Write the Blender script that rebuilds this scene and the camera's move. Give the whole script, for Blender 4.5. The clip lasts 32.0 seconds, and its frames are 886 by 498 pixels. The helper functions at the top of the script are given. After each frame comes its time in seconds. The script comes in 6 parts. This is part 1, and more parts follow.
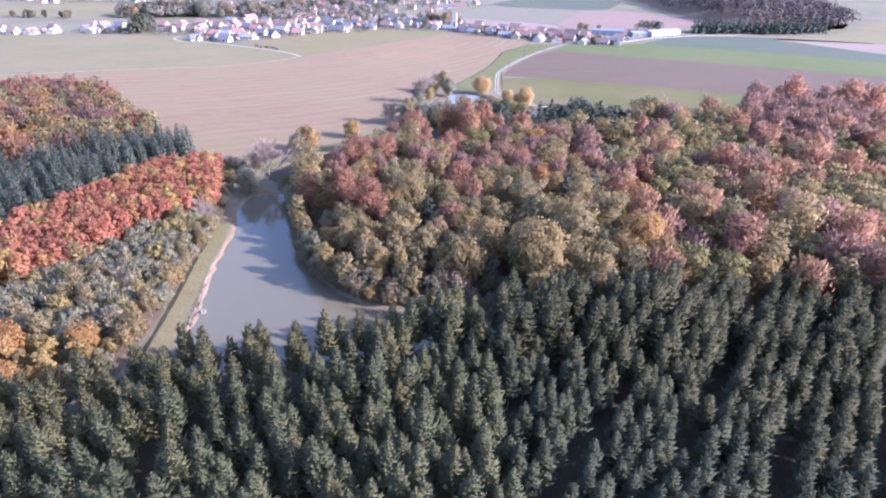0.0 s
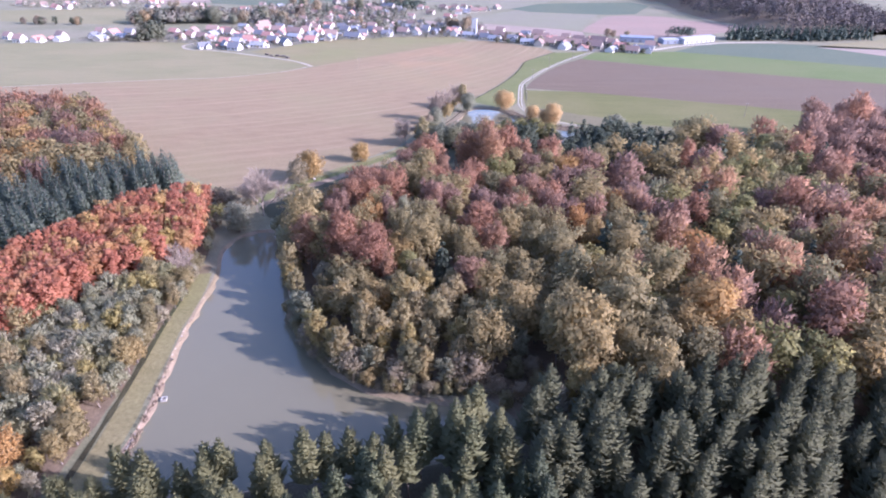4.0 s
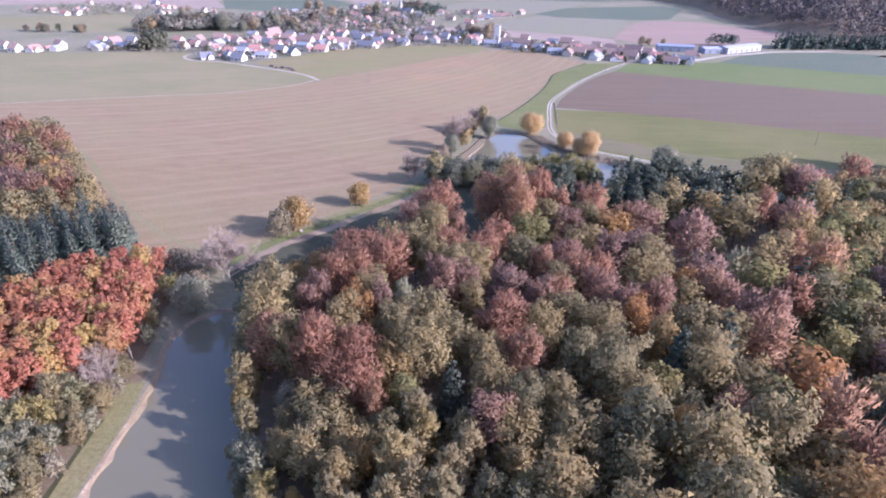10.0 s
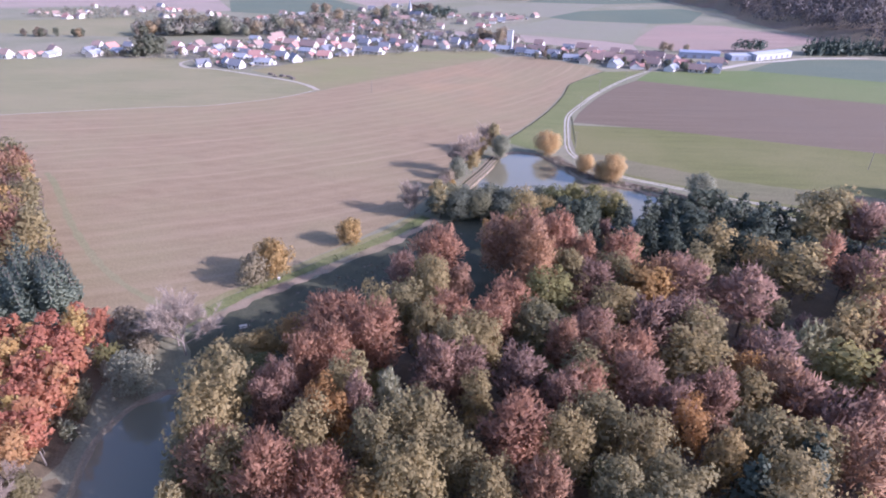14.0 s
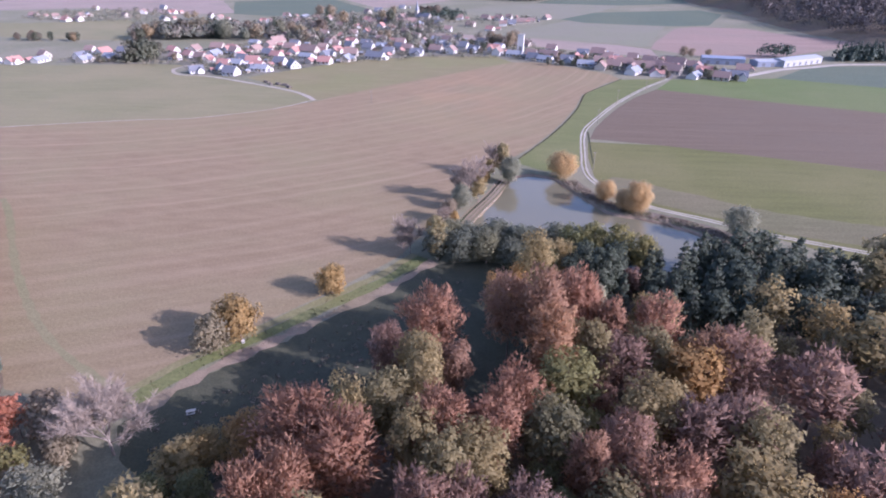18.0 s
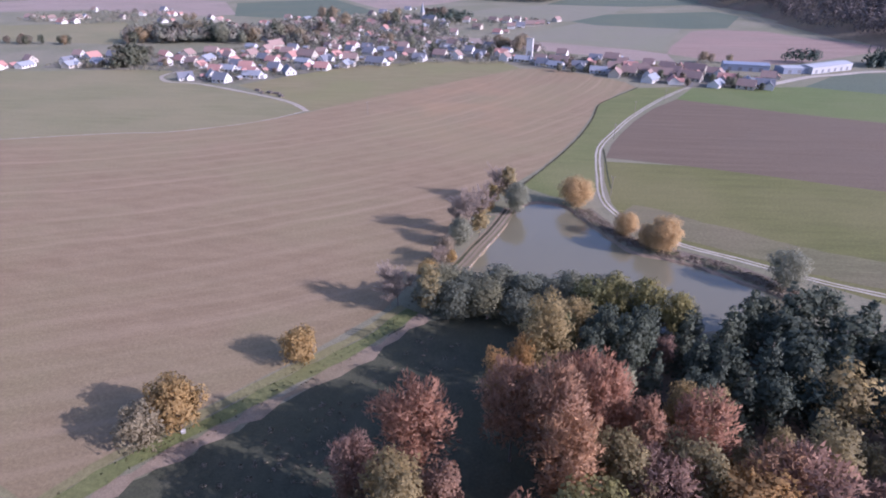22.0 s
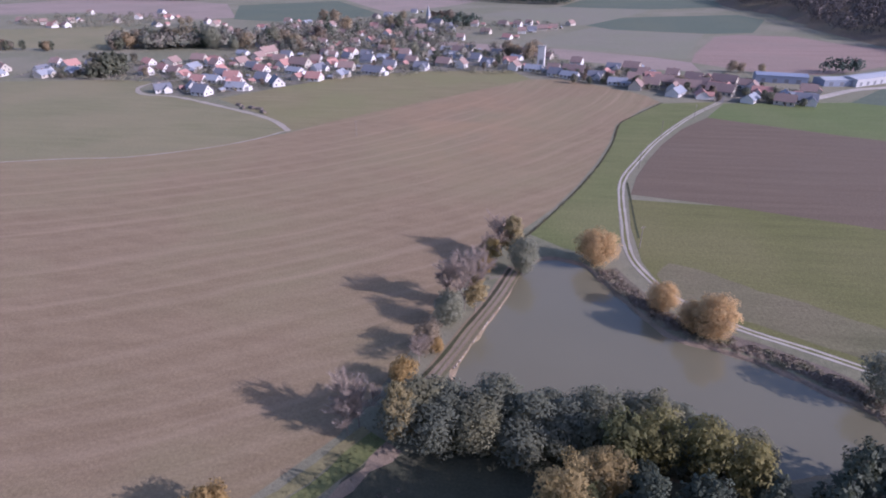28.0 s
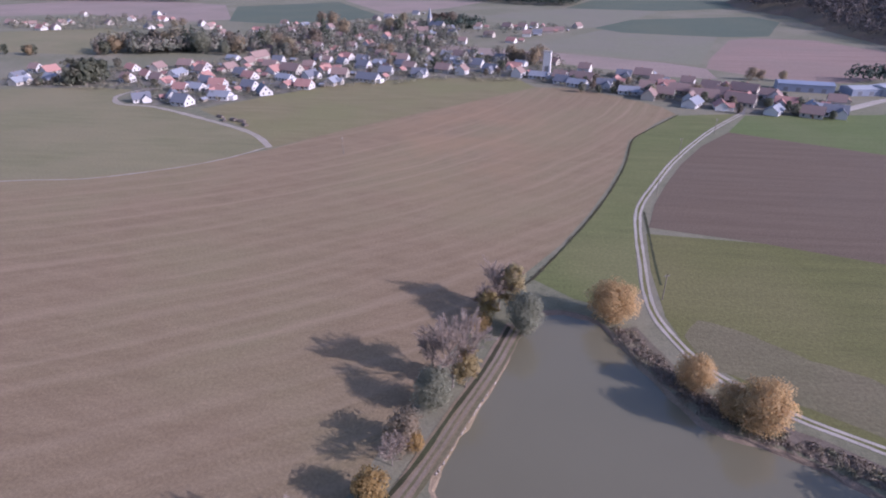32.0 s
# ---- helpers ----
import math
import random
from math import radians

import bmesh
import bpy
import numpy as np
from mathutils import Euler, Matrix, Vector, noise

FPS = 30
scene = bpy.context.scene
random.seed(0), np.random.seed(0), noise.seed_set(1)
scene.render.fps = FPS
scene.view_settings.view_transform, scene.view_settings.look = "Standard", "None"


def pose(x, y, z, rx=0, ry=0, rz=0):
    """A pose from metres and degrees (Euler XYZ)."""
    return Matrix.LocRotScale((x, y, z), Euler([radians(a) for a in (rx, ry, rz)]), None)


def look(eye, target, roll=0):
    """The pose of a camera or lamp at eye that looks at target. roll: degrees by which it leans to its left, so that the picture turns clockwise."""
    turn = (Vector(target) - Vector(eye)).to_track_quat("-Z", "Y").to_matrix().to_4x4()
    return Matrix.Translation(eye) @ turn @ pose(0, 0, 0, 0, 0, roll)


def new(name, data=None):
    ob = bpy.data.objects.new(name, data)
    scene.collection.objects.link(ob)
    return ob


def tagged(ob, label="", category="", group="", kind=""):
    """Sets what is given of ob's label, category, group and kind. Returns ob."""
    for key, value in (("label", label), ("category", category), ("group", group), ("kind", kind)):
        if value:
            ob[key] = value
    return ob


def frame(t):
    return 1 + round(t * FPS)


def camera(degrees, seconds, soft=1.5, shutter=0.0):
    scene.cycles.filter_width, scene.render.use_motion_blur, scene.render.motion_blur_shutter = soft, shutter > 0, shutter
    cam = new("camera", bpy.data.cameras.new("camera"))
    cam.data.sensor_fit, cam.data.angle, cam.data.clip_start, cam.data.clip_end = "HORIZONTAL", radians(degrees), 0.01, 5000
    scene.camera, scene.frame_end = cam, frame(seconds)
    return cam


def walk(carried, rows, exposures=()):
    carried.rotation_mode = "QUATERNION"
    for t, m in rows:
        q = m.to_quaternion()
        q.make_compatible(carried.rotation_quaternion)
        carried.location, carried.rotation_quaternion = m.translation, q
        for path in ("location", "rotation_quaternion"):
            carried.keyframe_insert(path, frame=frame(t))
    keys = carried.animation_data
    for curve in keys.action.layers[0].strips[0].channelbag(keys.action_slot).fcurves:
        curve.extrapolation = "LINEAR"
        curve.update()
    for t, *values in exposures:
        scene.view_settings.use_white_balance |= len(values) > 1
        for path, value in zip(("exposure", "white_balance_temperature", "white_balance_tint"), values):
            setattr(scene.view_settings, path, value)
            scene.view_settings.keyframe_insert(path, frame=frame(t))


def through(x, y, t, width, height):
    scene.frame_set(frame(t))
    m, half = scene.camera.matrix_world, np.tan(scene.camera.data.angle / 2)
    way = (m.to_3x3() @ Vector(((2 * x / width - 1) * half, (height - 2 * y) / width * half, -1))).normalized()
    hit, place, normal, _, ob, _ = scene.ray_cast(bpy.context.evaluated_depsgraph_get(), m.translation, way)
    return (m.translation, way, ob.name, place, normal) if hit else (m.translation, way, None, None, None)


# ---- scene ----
cam = camera(75.9, 32.0, soft=1.95)
METRES, EYE, TILT, LEAN, TURN = 300.0, 101.7, -27.33, -3.03, 0.0
ROWS = [
    (0.0, 0.0, 0.0, 0.0, -0.03, -0.86, 2.31),
    (0.5, -0.0, 0.015, 0.0075, 0.22, -0.81, 2.25),
    (1.0, -0.0001, 0.03, 0.0151, 0.44, -0.77, 2.16),
    (1.5, 0.0001, 0.045, 0.0226, 0.69, -0.72, 2.09),
    (2.0, 0.0003, 0.0599, 0.0301, 0.89, -0.69, 2.01),
    (2.5, 0.0006, 0.0748, 0.0377, 1.09, -0.63, 1.93),
    (3.0, 0.001, 0.0897, 0.0452, 1.31, -0.59, 1.85),
    (3.5, 0.0015, 0.1044, 0.0528, 1.51, -0.56, 1.79),
    (5.5, 0.0032, 0.1635, 0.0828, 2.24, -0.44, 1.57),
    (6.0, 0.0038, 0.1794, 0.0905, 2.42, -0.39, 1.51),
    (6.5, 0.0042, 0.1942, 0.0979, 2.6, -0.38, 1.48),
    (7.0, 0.0045, 0.2078, 0.1048, 2.73, -0.37, 1.42),
    (7.5, 0.0047, 0.2226, 0.1121, 2.92, -0.36, 1.35),
    (8.0, 0.0048, 0.2372, 0.1194, 3.07, -0.34, 1.29),
    (8.5, 0.0048, 0.2521, 0.1265, 3.21, -0.31, 1.23),
    (9.0, 0.0047, 0.2655, 0.1334, 3.34, -0.29, 1.18),
    (9.5, 0.0049, 0.2801, 0.1406, 3.48, -0.28, 1.12),
    (10.0, 0.005, 0.2944, 0.148, 3.64, -0.27, 1.05),
    (10.5, 0.0052, 0.3088, 0.1552, 3.77, -0.25, 0.98),
    (11.0, 0.0055, 0.3232, 0.1624, 3.92, -0.23, 0.92),
    (11.5, 0.0059, 0.3376, 0.1697, 4.06, -0.21, 0.89),
    (12.0, 0.0066, 0.3519, 0.1769, 4.2, -0.18, 0.85),
    (12.5, 0.0071, 0.3662, 0.1842, 4.33, -0.18, 0.77),
    (13.0, 0.0077, 0.3805, 0.1913, 4.47, -0.17, 0.71),
    (13.5, 0.0084, 0.3947, 0.1983, 4.6, -0.16, 0.66),
    (14.0, 0.0091, 0.4088, 0.2053, 4.74, -0.14, 0.62),
    (14.5, 0.0099, 0.4229, 0.2124, 4.87, -0.12, 0.57),
    (16.5, 0.0117, 0.4769, 0.2408, 5.35, -0.1, 0.4),
    (17.0, 0.012, 0.491, 0.2476, 5.46, -0.09, 0.36),
    (17.5, 0.0126, 0.5048, 0.2544, 5.58, -0.11, 0.33),
    (18.0, 0.0129, 0.5187, 0.2612, 5.68, -0.12, 0.29),
    (18.5, 0.0134, 0.5323, 0.268, 5.78, -0.12, 0.26),
    (19.0, 0.0138, 0.546, 0.2747, 5.85, -0.1, 0.2),
    (19.5, 0.0144, 0.5605, 0.2818, 5.95, -0.09, 0.16),
    (20.0, 0.015, 0.5738, 0.2886, 6.06, -0.09, 0.12),
    (20.5, 0.0155, 0.5873, 0.2952, 6.14, -0.08, 0.06),
    (21.0, 0.0162, 0.6006, 0.3018, 6.24, -0.1, 0.04),
    (21.5, 0.0166, 0.6139, 0.3083, 6.36, -0.1, 0.01),
    (22.0, 0.017, 0.6272, 0.3148, 6.45, -0.1, -0.03),
    (22.5, 0.0175, 0.6407, 0.3213, 6.55, -0.1, -0.07),
    (23.0, 0.018, 0.6539, 0.328, 6.63, -0.09, -0.11),
    (23.5, 0.0185, 0.6672, 0.3346, 6.72, -0.08, -0.15),
    (24.0, 0.0191, 0.6797, 0.3406, 6.81, -0.07, -0.18),
    (24.5, 0.0196, 0.6935, 0.3473, 6.93, -0.06, -0.2),
    (25.0, 0.0203, 0.7068, 0.354, 7.01, -0.05, -0.26),
    (25.5, 0.021, 0.7205, 0.3604, 7.1, -0.04, -0.3),
    (27.5, 0.0233, 0.7738, 0.3873, 7.41, -0.05, -0.44),
    (28.0, 0.0239, 0.7872, 0.394, 7.48, -0.04, -0.46),
    (28.5, 0.0244, 0.8004, 0.4007, 7.53, -0.06, -0.51),
    (29.0, 0.0249, 0.8141, 0.4073, 7.62, -0.07, -0.53),
    (29.5, 0.0253, 0.8274, 0.414, 7.68, -0.07, -0.54),
    (30.0, 0.0257, 0.8407, 0.4206, 7.73, -0.05, -0.55),
    (30.5, 0.0262, 0.8538, 0.4274, 7.78, -0.05, -0.58),
    (31.0, 0.0266, 0.867, 0.4342, 7.85, -0.03, -0.61),
    (31.5, 0.027, 0.8802, 0.441, 7.9, -0.02, -0.63),
    (32.0, 0.0272, 0.8937, 0.4476, 7.95, -0.04, -0.67),
]
walk(cam, [(t, pose(0, 0, EYE, TILT, LEAN, TURN) @ pose(METRES * x, METRES * y, METRES * z, 90 + pitch, roll, yaw)) for t, x, y, z, yaw, pitch, roll in ROWS],
     [(t, stops, kelvin, 36) for t, stops, kelvin in ((0, 1.97, 5430), (6, 1.77, 5480), (13, 1.59, 5510), (19, 1.29, 5540), (25, 0.93, 5570), (32, 0.72, 5600))])

# ---- world, sun ----
SUN_EL, SUN_AZ = 24.8, -17.0          # degrees; azimuth from +x, counter-clockwise
sun_dir = Vector((math.cos(radians(SUN_AZ)) * math.cos(radians(SUN_EL)),
                  math.sin(radians(SUN_AZ)) * math.cos(radians(SUN_EL)), math.sin(radians(SUN_EL))))
world = bpy.data.worlds.new("sky")
scene.world = world
world.use_nodes = True
wn = world.node_tree
sky = wn.nodes.new("ShaderNodeTexSky")
sky.sky_type = "NISHITA"
sky.sun_disc = False
sky.sun_elevation = radians(SUN_EL)
sky.sun_rotation = radians(90 - SUN_AZ)
sky.dust_density = 1.0
wn.links.new(sky.outputs[0], wn.nodes["Background"].inputs[0])
wn.nodes["Background"].inputs[1].default_value = 0.132
sun = new("sun", bpy.data.lights.new("sun", "SUN"))
sun.data.energy, sun.data.angle, sun.data.color = 3.55, radians(0.5), (1.0, 0.95, 0.88)
sun.matrix_world = look(sun_dir * 500, (0, 0, 0))

# ---- materials ----
MATS = {}


def material(name, rough=0.9):
    m = bpy.data.materials.new(name)
    m.use_nodes = True
    nt = m.node_tree
    b = nt.nodes["Principled BSDF"]
    b.inputs["Roughness"].default_value = rough
    b.inputs["Specular IOR Level"].default_value = 0.2
    MATS[name] = m
    return m, nt, b


def node(nt, kind, **inputs):
    n = nt.nodes.new(kind)
    for key, value in inputs.items():
        n.inputs[key.replace("_", " ")].default_value = value
    return n


def ramp(nt, fac, stops):
    r = nt.nodes.new("ShaderNodeValToRGB")
    els = r.color_ramp.elements
    while len(els) < len(stops):
        els.new(0.5)
    for e, (pos, col) in zip(els, stops):
        e.position, e.color = pos, (*col, 1)
    nt.links.new(fac, r.inputs[0])
    return r.outputs[0]


def mix(nt, fac, a, b, blend="MIX"):
    n = nt.nodes.new("ShaderNodeMix")
    n.data_type, n.blend_type = "RGBA", blend
    for sock, value in ((n.inputs[0], fac), (n.inputs[6], a), (n.inputs[7], b)):
        if isinstance(value, (int, float)):
            sock.default_value = value
        elif isinstance(value, tuple):
            sock.default_value = (*value, 1)
        else:
            nt.links.new(value, sock)
    return n.outputs[2]


def coords(nt, rot=0.0, scale=(1, 1, 1), loc=(0, 0, 0)):
    tc = nt.nodes.new("ShaderNodeTexCoord")
    mp = nt.nodes.new("ShaderNodeMapping")
    mp.inputs["Rotation"].default_value = (0, 0, radians(rot))
    mp.inputs["Scale"].default_value = scale
    mp.inputs["Location"].default_value = loc
    nt.links.new(tc.outputs["Object"], mp.inputs[0])
    return mp.outputs[0]


def noise_tex(nt, vec, scale, detail=4.0, rough=0.6):
    n = node(nt, "ShaderNodeTexNoise", Scale=scale, Detail=detail, Roughness=rough)
    nt.links.new(vec, n.inputs["Vector"])
    return n.outputs[0]


def bump(nt, b, height, strength, dist):
    n = node(nt, "ShaderNodeBump", Strength=strength, Distance=dist)
    nt.links.new(height, n.inputs["Height"])
    nt.links.new(n.outputs[0], b.inputs["Normal"])


def soil(name, dark, light, patch, fine=1.5, rot=0.0, stripes=None, streak=(1, 1, 1), patch_scale=0.012, patch_amt=0.6):
    """Open ground: fine grain, streaks along the working direction and large patches of another colour."""
    m, nt, b = material(name, 0.95)
    v = coords(nt)
    vs = coords(nt, rot, streak)
    grain = noise_tex(nt, v, fine, 6.0, 0.7)
    lines = noise_tex(nt, vs, 0.22, 5.0, 0.65)
    big = noise_tex(nt, v, patch_scale, 3.0, 0.55)
    c = ramp(nt, lines, [(0.3, dark), (0.7, light)])
    c = mix(nt, ramp(nt, big, [(0.42, (0, 0, 0)), (0.62, (patch_amt,) * 3)]), c, patch)
    g = ramp(nt, grain, [(0.25, (0.55, 0.55, 0.55)), (0.75, (1.35, 1.35, 1.35))])
    c = mix(nt, 0.75, c, g, "MULTIPLY")
    if stripes:
        cx, cy, period, colour, amount = stripes
        sep = nt.nodes.new("ShaderNodeSeparateXYZ")
        nt.links.new(coords(nt, 0, (1, 1, 0), (-cx, -cy, 0)), sep.inputs[0])

        def maths(op, *args):
            n = nt.nodes.new("ShaderNodeMath")
            n.operation = op
            for sock, a in zip(n.inputs, args):
                if isinstance(a, (int, float)):
                    sock.default_value = a
                else:
                    nt.links.new(a, sock)
            return n.outputs[0]
        x, y = sep.outputs[0], sep.outputs[1]
        rad = maths("SQRT", maths("ADD", maths("MULTIPLY", x, x), maths("MULTIPLY", y, y)))
        ang = maths("ARCTAN2", y, x)
        comb = nt.nodes.new("ShaderNodeCombineXYZ")
        nt.links.new(maths("MULTIPLY", rad, 1.0 / period), comb.inputs[0])
        nt.links.new(maths("MULTIPLY", ang, 2.6), comb.inputs[1])
        broad = noise_tex(nt, comb.outputs[0], 2.6, 2.0, 0.5)
        thin = noise_tex(nt, comb.outputs[0], 10.0, 3.0, 0.6)
        # tramlines at an even working width, worn unevenly along their length
        warp = maths("MULTIPLY", noise_tex(nt, v, 0.02, 2.0), 0.9)
        wave = maths("SINE", maths("MULTIPLY", maths("ADD", maths("MULTIPLY", rad, 1.0 / period), warp), 6.2832))
        sub = maths("SINE", maths("MULTIPLY", maths("ADD", maths("MULTIPLY", rad, 3.0 / period), warp), 6.2832))
        worn = ramp(nt, noise_tex(nt, comb.outputs[0], 0.8, 3.0, 0.6), [(0.36, (0.12,) * 3), (0.62, (1, 1, 1))])
        line = maths("ADD", maths("MULTIPLY", maths("POWER", maths("MULTIPLY_ADD", wave, 0.5, 0.5), 7.0), 0.75), maths("MULTIPLY", maths("POWER", maths("MULTIPLY_ADD", sub, 0.5, 0.5), 4.0), 0.32))
        c = mix(nt, ramp(nt, broad, [(0.46, (0, 0, 0)), (0.72, (amount * 0.6,) * 3)]), c, colour)
        c = mix(nt, ramp(nt, thin, [(0.55, (0, 0, 0)), (0.75, (amount * 0.5,) * 3)]), c, colour)
        c = mix(nt, ramp(nt, thin, [(0.28, (amount * 0.5,) * 3), (0.42, (0, 0, 0))]), c, dark)
        c = mix(nt, maths("MULTIPLY", maths("MULTIPLY", line, worn), 0.48), c, colour)
        # a reddish spread of bare soil towards the village
        away = nt.nodes.new("ShaderNodeVectorMath")
        away.operation = "LENGTH"
        nt.links.new(coords(nt, 0, (0.014, 0.0075, 0), (0.014 * 20, -0.0075 * 640, 0)), away.inputs[0])
        spread = maths("MULTIPLY", ramp(nt, away.outputs["Value"], [(0.1, (1, 1, 1)), (1.0, (0, 0, 0))]), ramp(nt, noise_tex(nt, v, 0.03, 4.0), [(0.35, (0, 0, 0)), (0.65, (0.55,) * 3)]))
        c = mix(nt, spread, c, (0.285, 0.178, 0.098))
    nt.links.new(c, b.inputs["Base Color"])
    bump(nt, b, grain, 0.6, 0.3)
    return m


def foliage(name, stops, island=0.16, through=0.5):
    """Leaves: the hue goes by tree, the value by leaf clump."""
    m, nt, b = material(name, 0.65)
    info = nt.nodes.new("ShaderNodeObjectInfo")
    geo = nt.nodes.new("ShaderNodeNewGeometry")
    c = ramp(nt, info.outputs["Random"], stops)
    isl = ramp(nt, geo.outputs["Random Per Island"], [(0.0, (1 - island,) * 3), (1.0, (1 + island,) * 3)])
    c = mix(nt, 1.0, c, isl, "MULTIPLY")
    nt.links.new(c, b.inputs["Base Color"])
    tr = nt.nodes.new("ShaderNodeBsdfTranslucent")
    nt.links.new(c, tr.inputs[0])
    ms = nt.nodes.new("ShaderNodeMixShader")
    ms.inputs[0].default_value = through
    nt.links.new(b.outputs[0], ms.inputs[1])
    nt.links.new(tr.outputs[0], ms.inputs[2])
    nt.links.new(ms.outputs[0], nt.nodes["Material Output"].inputs[0])
    return m


def plain(name, dark, light, scale=2.0, rough=0.8, bumpy=0.2, metal=0.0):
    m, nt, b = material(name, rough)
    v = coords(nt)
    n1 = noise_tex(nt, v, scale, 5.0)
    n2 = noise_tex(nt, v, scale * 8, 3.0)
    c = mix(nt, 0.5, ramp(nt, n1, [(0.3, dark), (0.7, light)]), ramp(nt, n2, [(0.3, dark), (0.7, light)]))
    nt.links.new(c, b.inputs["Base Color"])
    b.inputs["Metallic"].default_value = metal
    bump(nt, b, n2, bumpy, 0.05)
    return m


soil("grass", (0.129, 0.125, 0.076), (0.190, 0.179, 0.114), (0.220, 0.190, 0.137))
soil("stubble", (0.184, 0.129, 0.074), (0.230, 0.164, 0.097), (0.204, 0.165, 0.088), 1.2, 30, (-350, 880, 12.0, (0.299, 0.220, 0.144), 0.28), (0.3, 1, 1))
soil("green_crop", (0.156, 0.143, 0.074), (0.203, 0.180, 0.095), (0.219, 0.183, 0.104), 1.0, 60, None, (0.1, 1, 1))
soil("meadow", (0.096, 0.097, 0.033), (0.132, 0.126, 0.044), (0.158, 0.138, 0.061), 1.0, -15, None, (0.15, 1, 1))
soil("withered", (0.105, 0.098, 0.050), (0.150, 0.134, 0.073), (0.170, 0.135, 0.085), 1.0, 25, None, (0.15, 1, 1))
soil("bank_brush", (0.105, 0.082, 0.062), (0.170, 0.135, 0.105), (0.140, 0.125, 0.075), 2.0)
soil("lane_earth", (0.27, 0.228, 0.18), (0.36, 0.31, 0.255), (0.23, 0.205, 0.145), 2.5)
soil("garden_ground", (0.085, 0.085, 0.058), (0.155, 0.140, 0.100), (0.20, 0.175, 0.14), 1.0, 40, None, (0.6, 1, 1), 0.06, 0.7)
soil("strip_meadow", (0.098, 0.109, 0.039), (0.138, 0.145, 0.054), (0.165, 0.152, 0.067), 1.0, 60, None, (0.15, 1, 1))
soil("bright_crop", (0.090, 0.114, 0.038), (0.117, 0.142, 0.050), (0.130, 0.138, 0.058), 0.8, -15, None, (0.1, 1, 1))
soil("rough_meadow", (0.157, 0.134, 0.064), (0.213, 0.177, 0.093), (0.173, 0.165, 0.071), 1.0, 25, None, (0.12, 1, 1))
soil("ploughed", (0.111, 0.080, 0.054), (0.143, 0.104, 0.071), (0.127, 0.096, 0.068), 1.2, -14, None, (0.06, 1, 1))
soil("red_plough", (0.195, 0.132, 0.104), (0.29, 0.205, 0.165), (0.22, 0.165, 0.13), 0.5, -25, None, (0.03, 0.6, 1))
soil("pale_field", (0.165, 0.152, 0.108), (0.205, 0.187, 0.135), (0.175, 0.172, 0.108), 0.5, 10, None, (0.08, 1, 1))
soil("teal_crop", (0.078, 0.098, 0.066), (0.099, 0.117, 0.080), (0.108, 0.118, 0.076), 0.5, 10, None, (0.08, 1, 1))
soil("pink_field", (0.235, 0.176, 0.145), (0.29, 0.222, 0.184), (0.21, 0.17, 0.13), 0.5, 5, None, (0.08, 1, 1))
soil("litter", (0.120, 0.088, 0.062), (0.20, 0.146, 0.10), (0.145, 0.118, 0.070), 2.0)
soil("needle_litter", (0.060, 0.050, 0.034), (0.100, 0.080, 0.056), (0.072, 0.068, 0.040), 2.0)
# Rough grass made darker: extra shade from the wood is in the colour.
soil("shaded_rough_ground", (0.049, 0.051, 0.031), (0.078, 0.075, 0.048), (0.066, 0.065, 0.037), 1.6, 0, None, (1, 1, 1), 0.05)
soil("gravel", (0.32, 0.285, 0.24), (0.44, 0.39, 0.335), (0.29, 0.25, 0.195), 3.0)
soil("bank_earth", (0.196, 0.145, 0.101), (0.278, 0.208, 0.148), (0.165, 0.132, 0.070), 2.5)
soil("rut_earth", (0.20, 0.155, 0.115), (0.27, 0.21, 0.16), (0.18, 0.14, 0.10), 2.5)
soil("asphalt", (0.122, 0.114, 0.110), (0.167, 0.160, 0.152), (0.137, 0.129, 0.122), 2.0)
# Near-black earth: the shade inside a ditch is part of this colour.
soil("shaded_ditch_earth", (0.030, 0.028, 0.015), (0.070, 0.060, 0.035), (0.060, 0.070, 0.030), 2.0)

foliage("spruce_needles", [(0.0, (0.145, 0.158, 0.085)), (0.5, (0.166, 0.176, 0.093)), (0.9, (0.187, 0.188, 0.096)), (1.0, (0.210, 0.195, 0.095))], 0.14, 0.5)
# Darker copy of spruce_needles that takes sunlight off the eastern rows.
foliage("young_needles", [(0.0, (0.101, 0.117, 0.071)), (0.5, (0.116, 0.131, 0.078)), (0.9, (0.130, 0.140, 0.081)), (1.0, (0.147, 0.145, 0.080))], 0.14, 0.5)
foliage("dark_needles", [(0.0, (0.065, 0.078, 0.055)), (1.0, (0.092, 0.103, 0.067))], 0.2, 0.3)
foliage("beech_leaves", [(0.0, (0.371, 0.202, 0.132)), (0.4, (0.404, 0.223, 0.142)), (0.7, (0.364, 0.223, 0.144)), (1.0, (0.431, 0.254, 0.144))], 0.14, 0.58)
foliage("plum_leaves", [(0.0, (0.304, 0.200, 0.157)), (0.5, (0.331, 0.210, 0.158)), (1.0, (0.353, 0.215, 0.154))], 0.14, 0.58)
foliage("ochre_leaves", [(0.0, (0.302, 0.244, 0.125)), (0.6, (0.338, 0.260, 0.123)), (1.0, (0.374, 0.265, 0.116))], 0.16, 0.58)
foliage("oak_leaves", [(0.0, (0.225, 0.200, 0.109)), (0.4, (0.276, 0.231, 0.121)), (0.8, (0.326, 0.258, 0.126)), (1.0, (0.359, 0.270, 0.126))], 0.16, 0.58)
foliage("green_leaves", [(0.0, (0.187, 0.187, 0.087)), (0.6, (0.255, 0.231, 0.097)), (1.0, (0.311, 0.264, 0.107))], 0.2, 0.58)
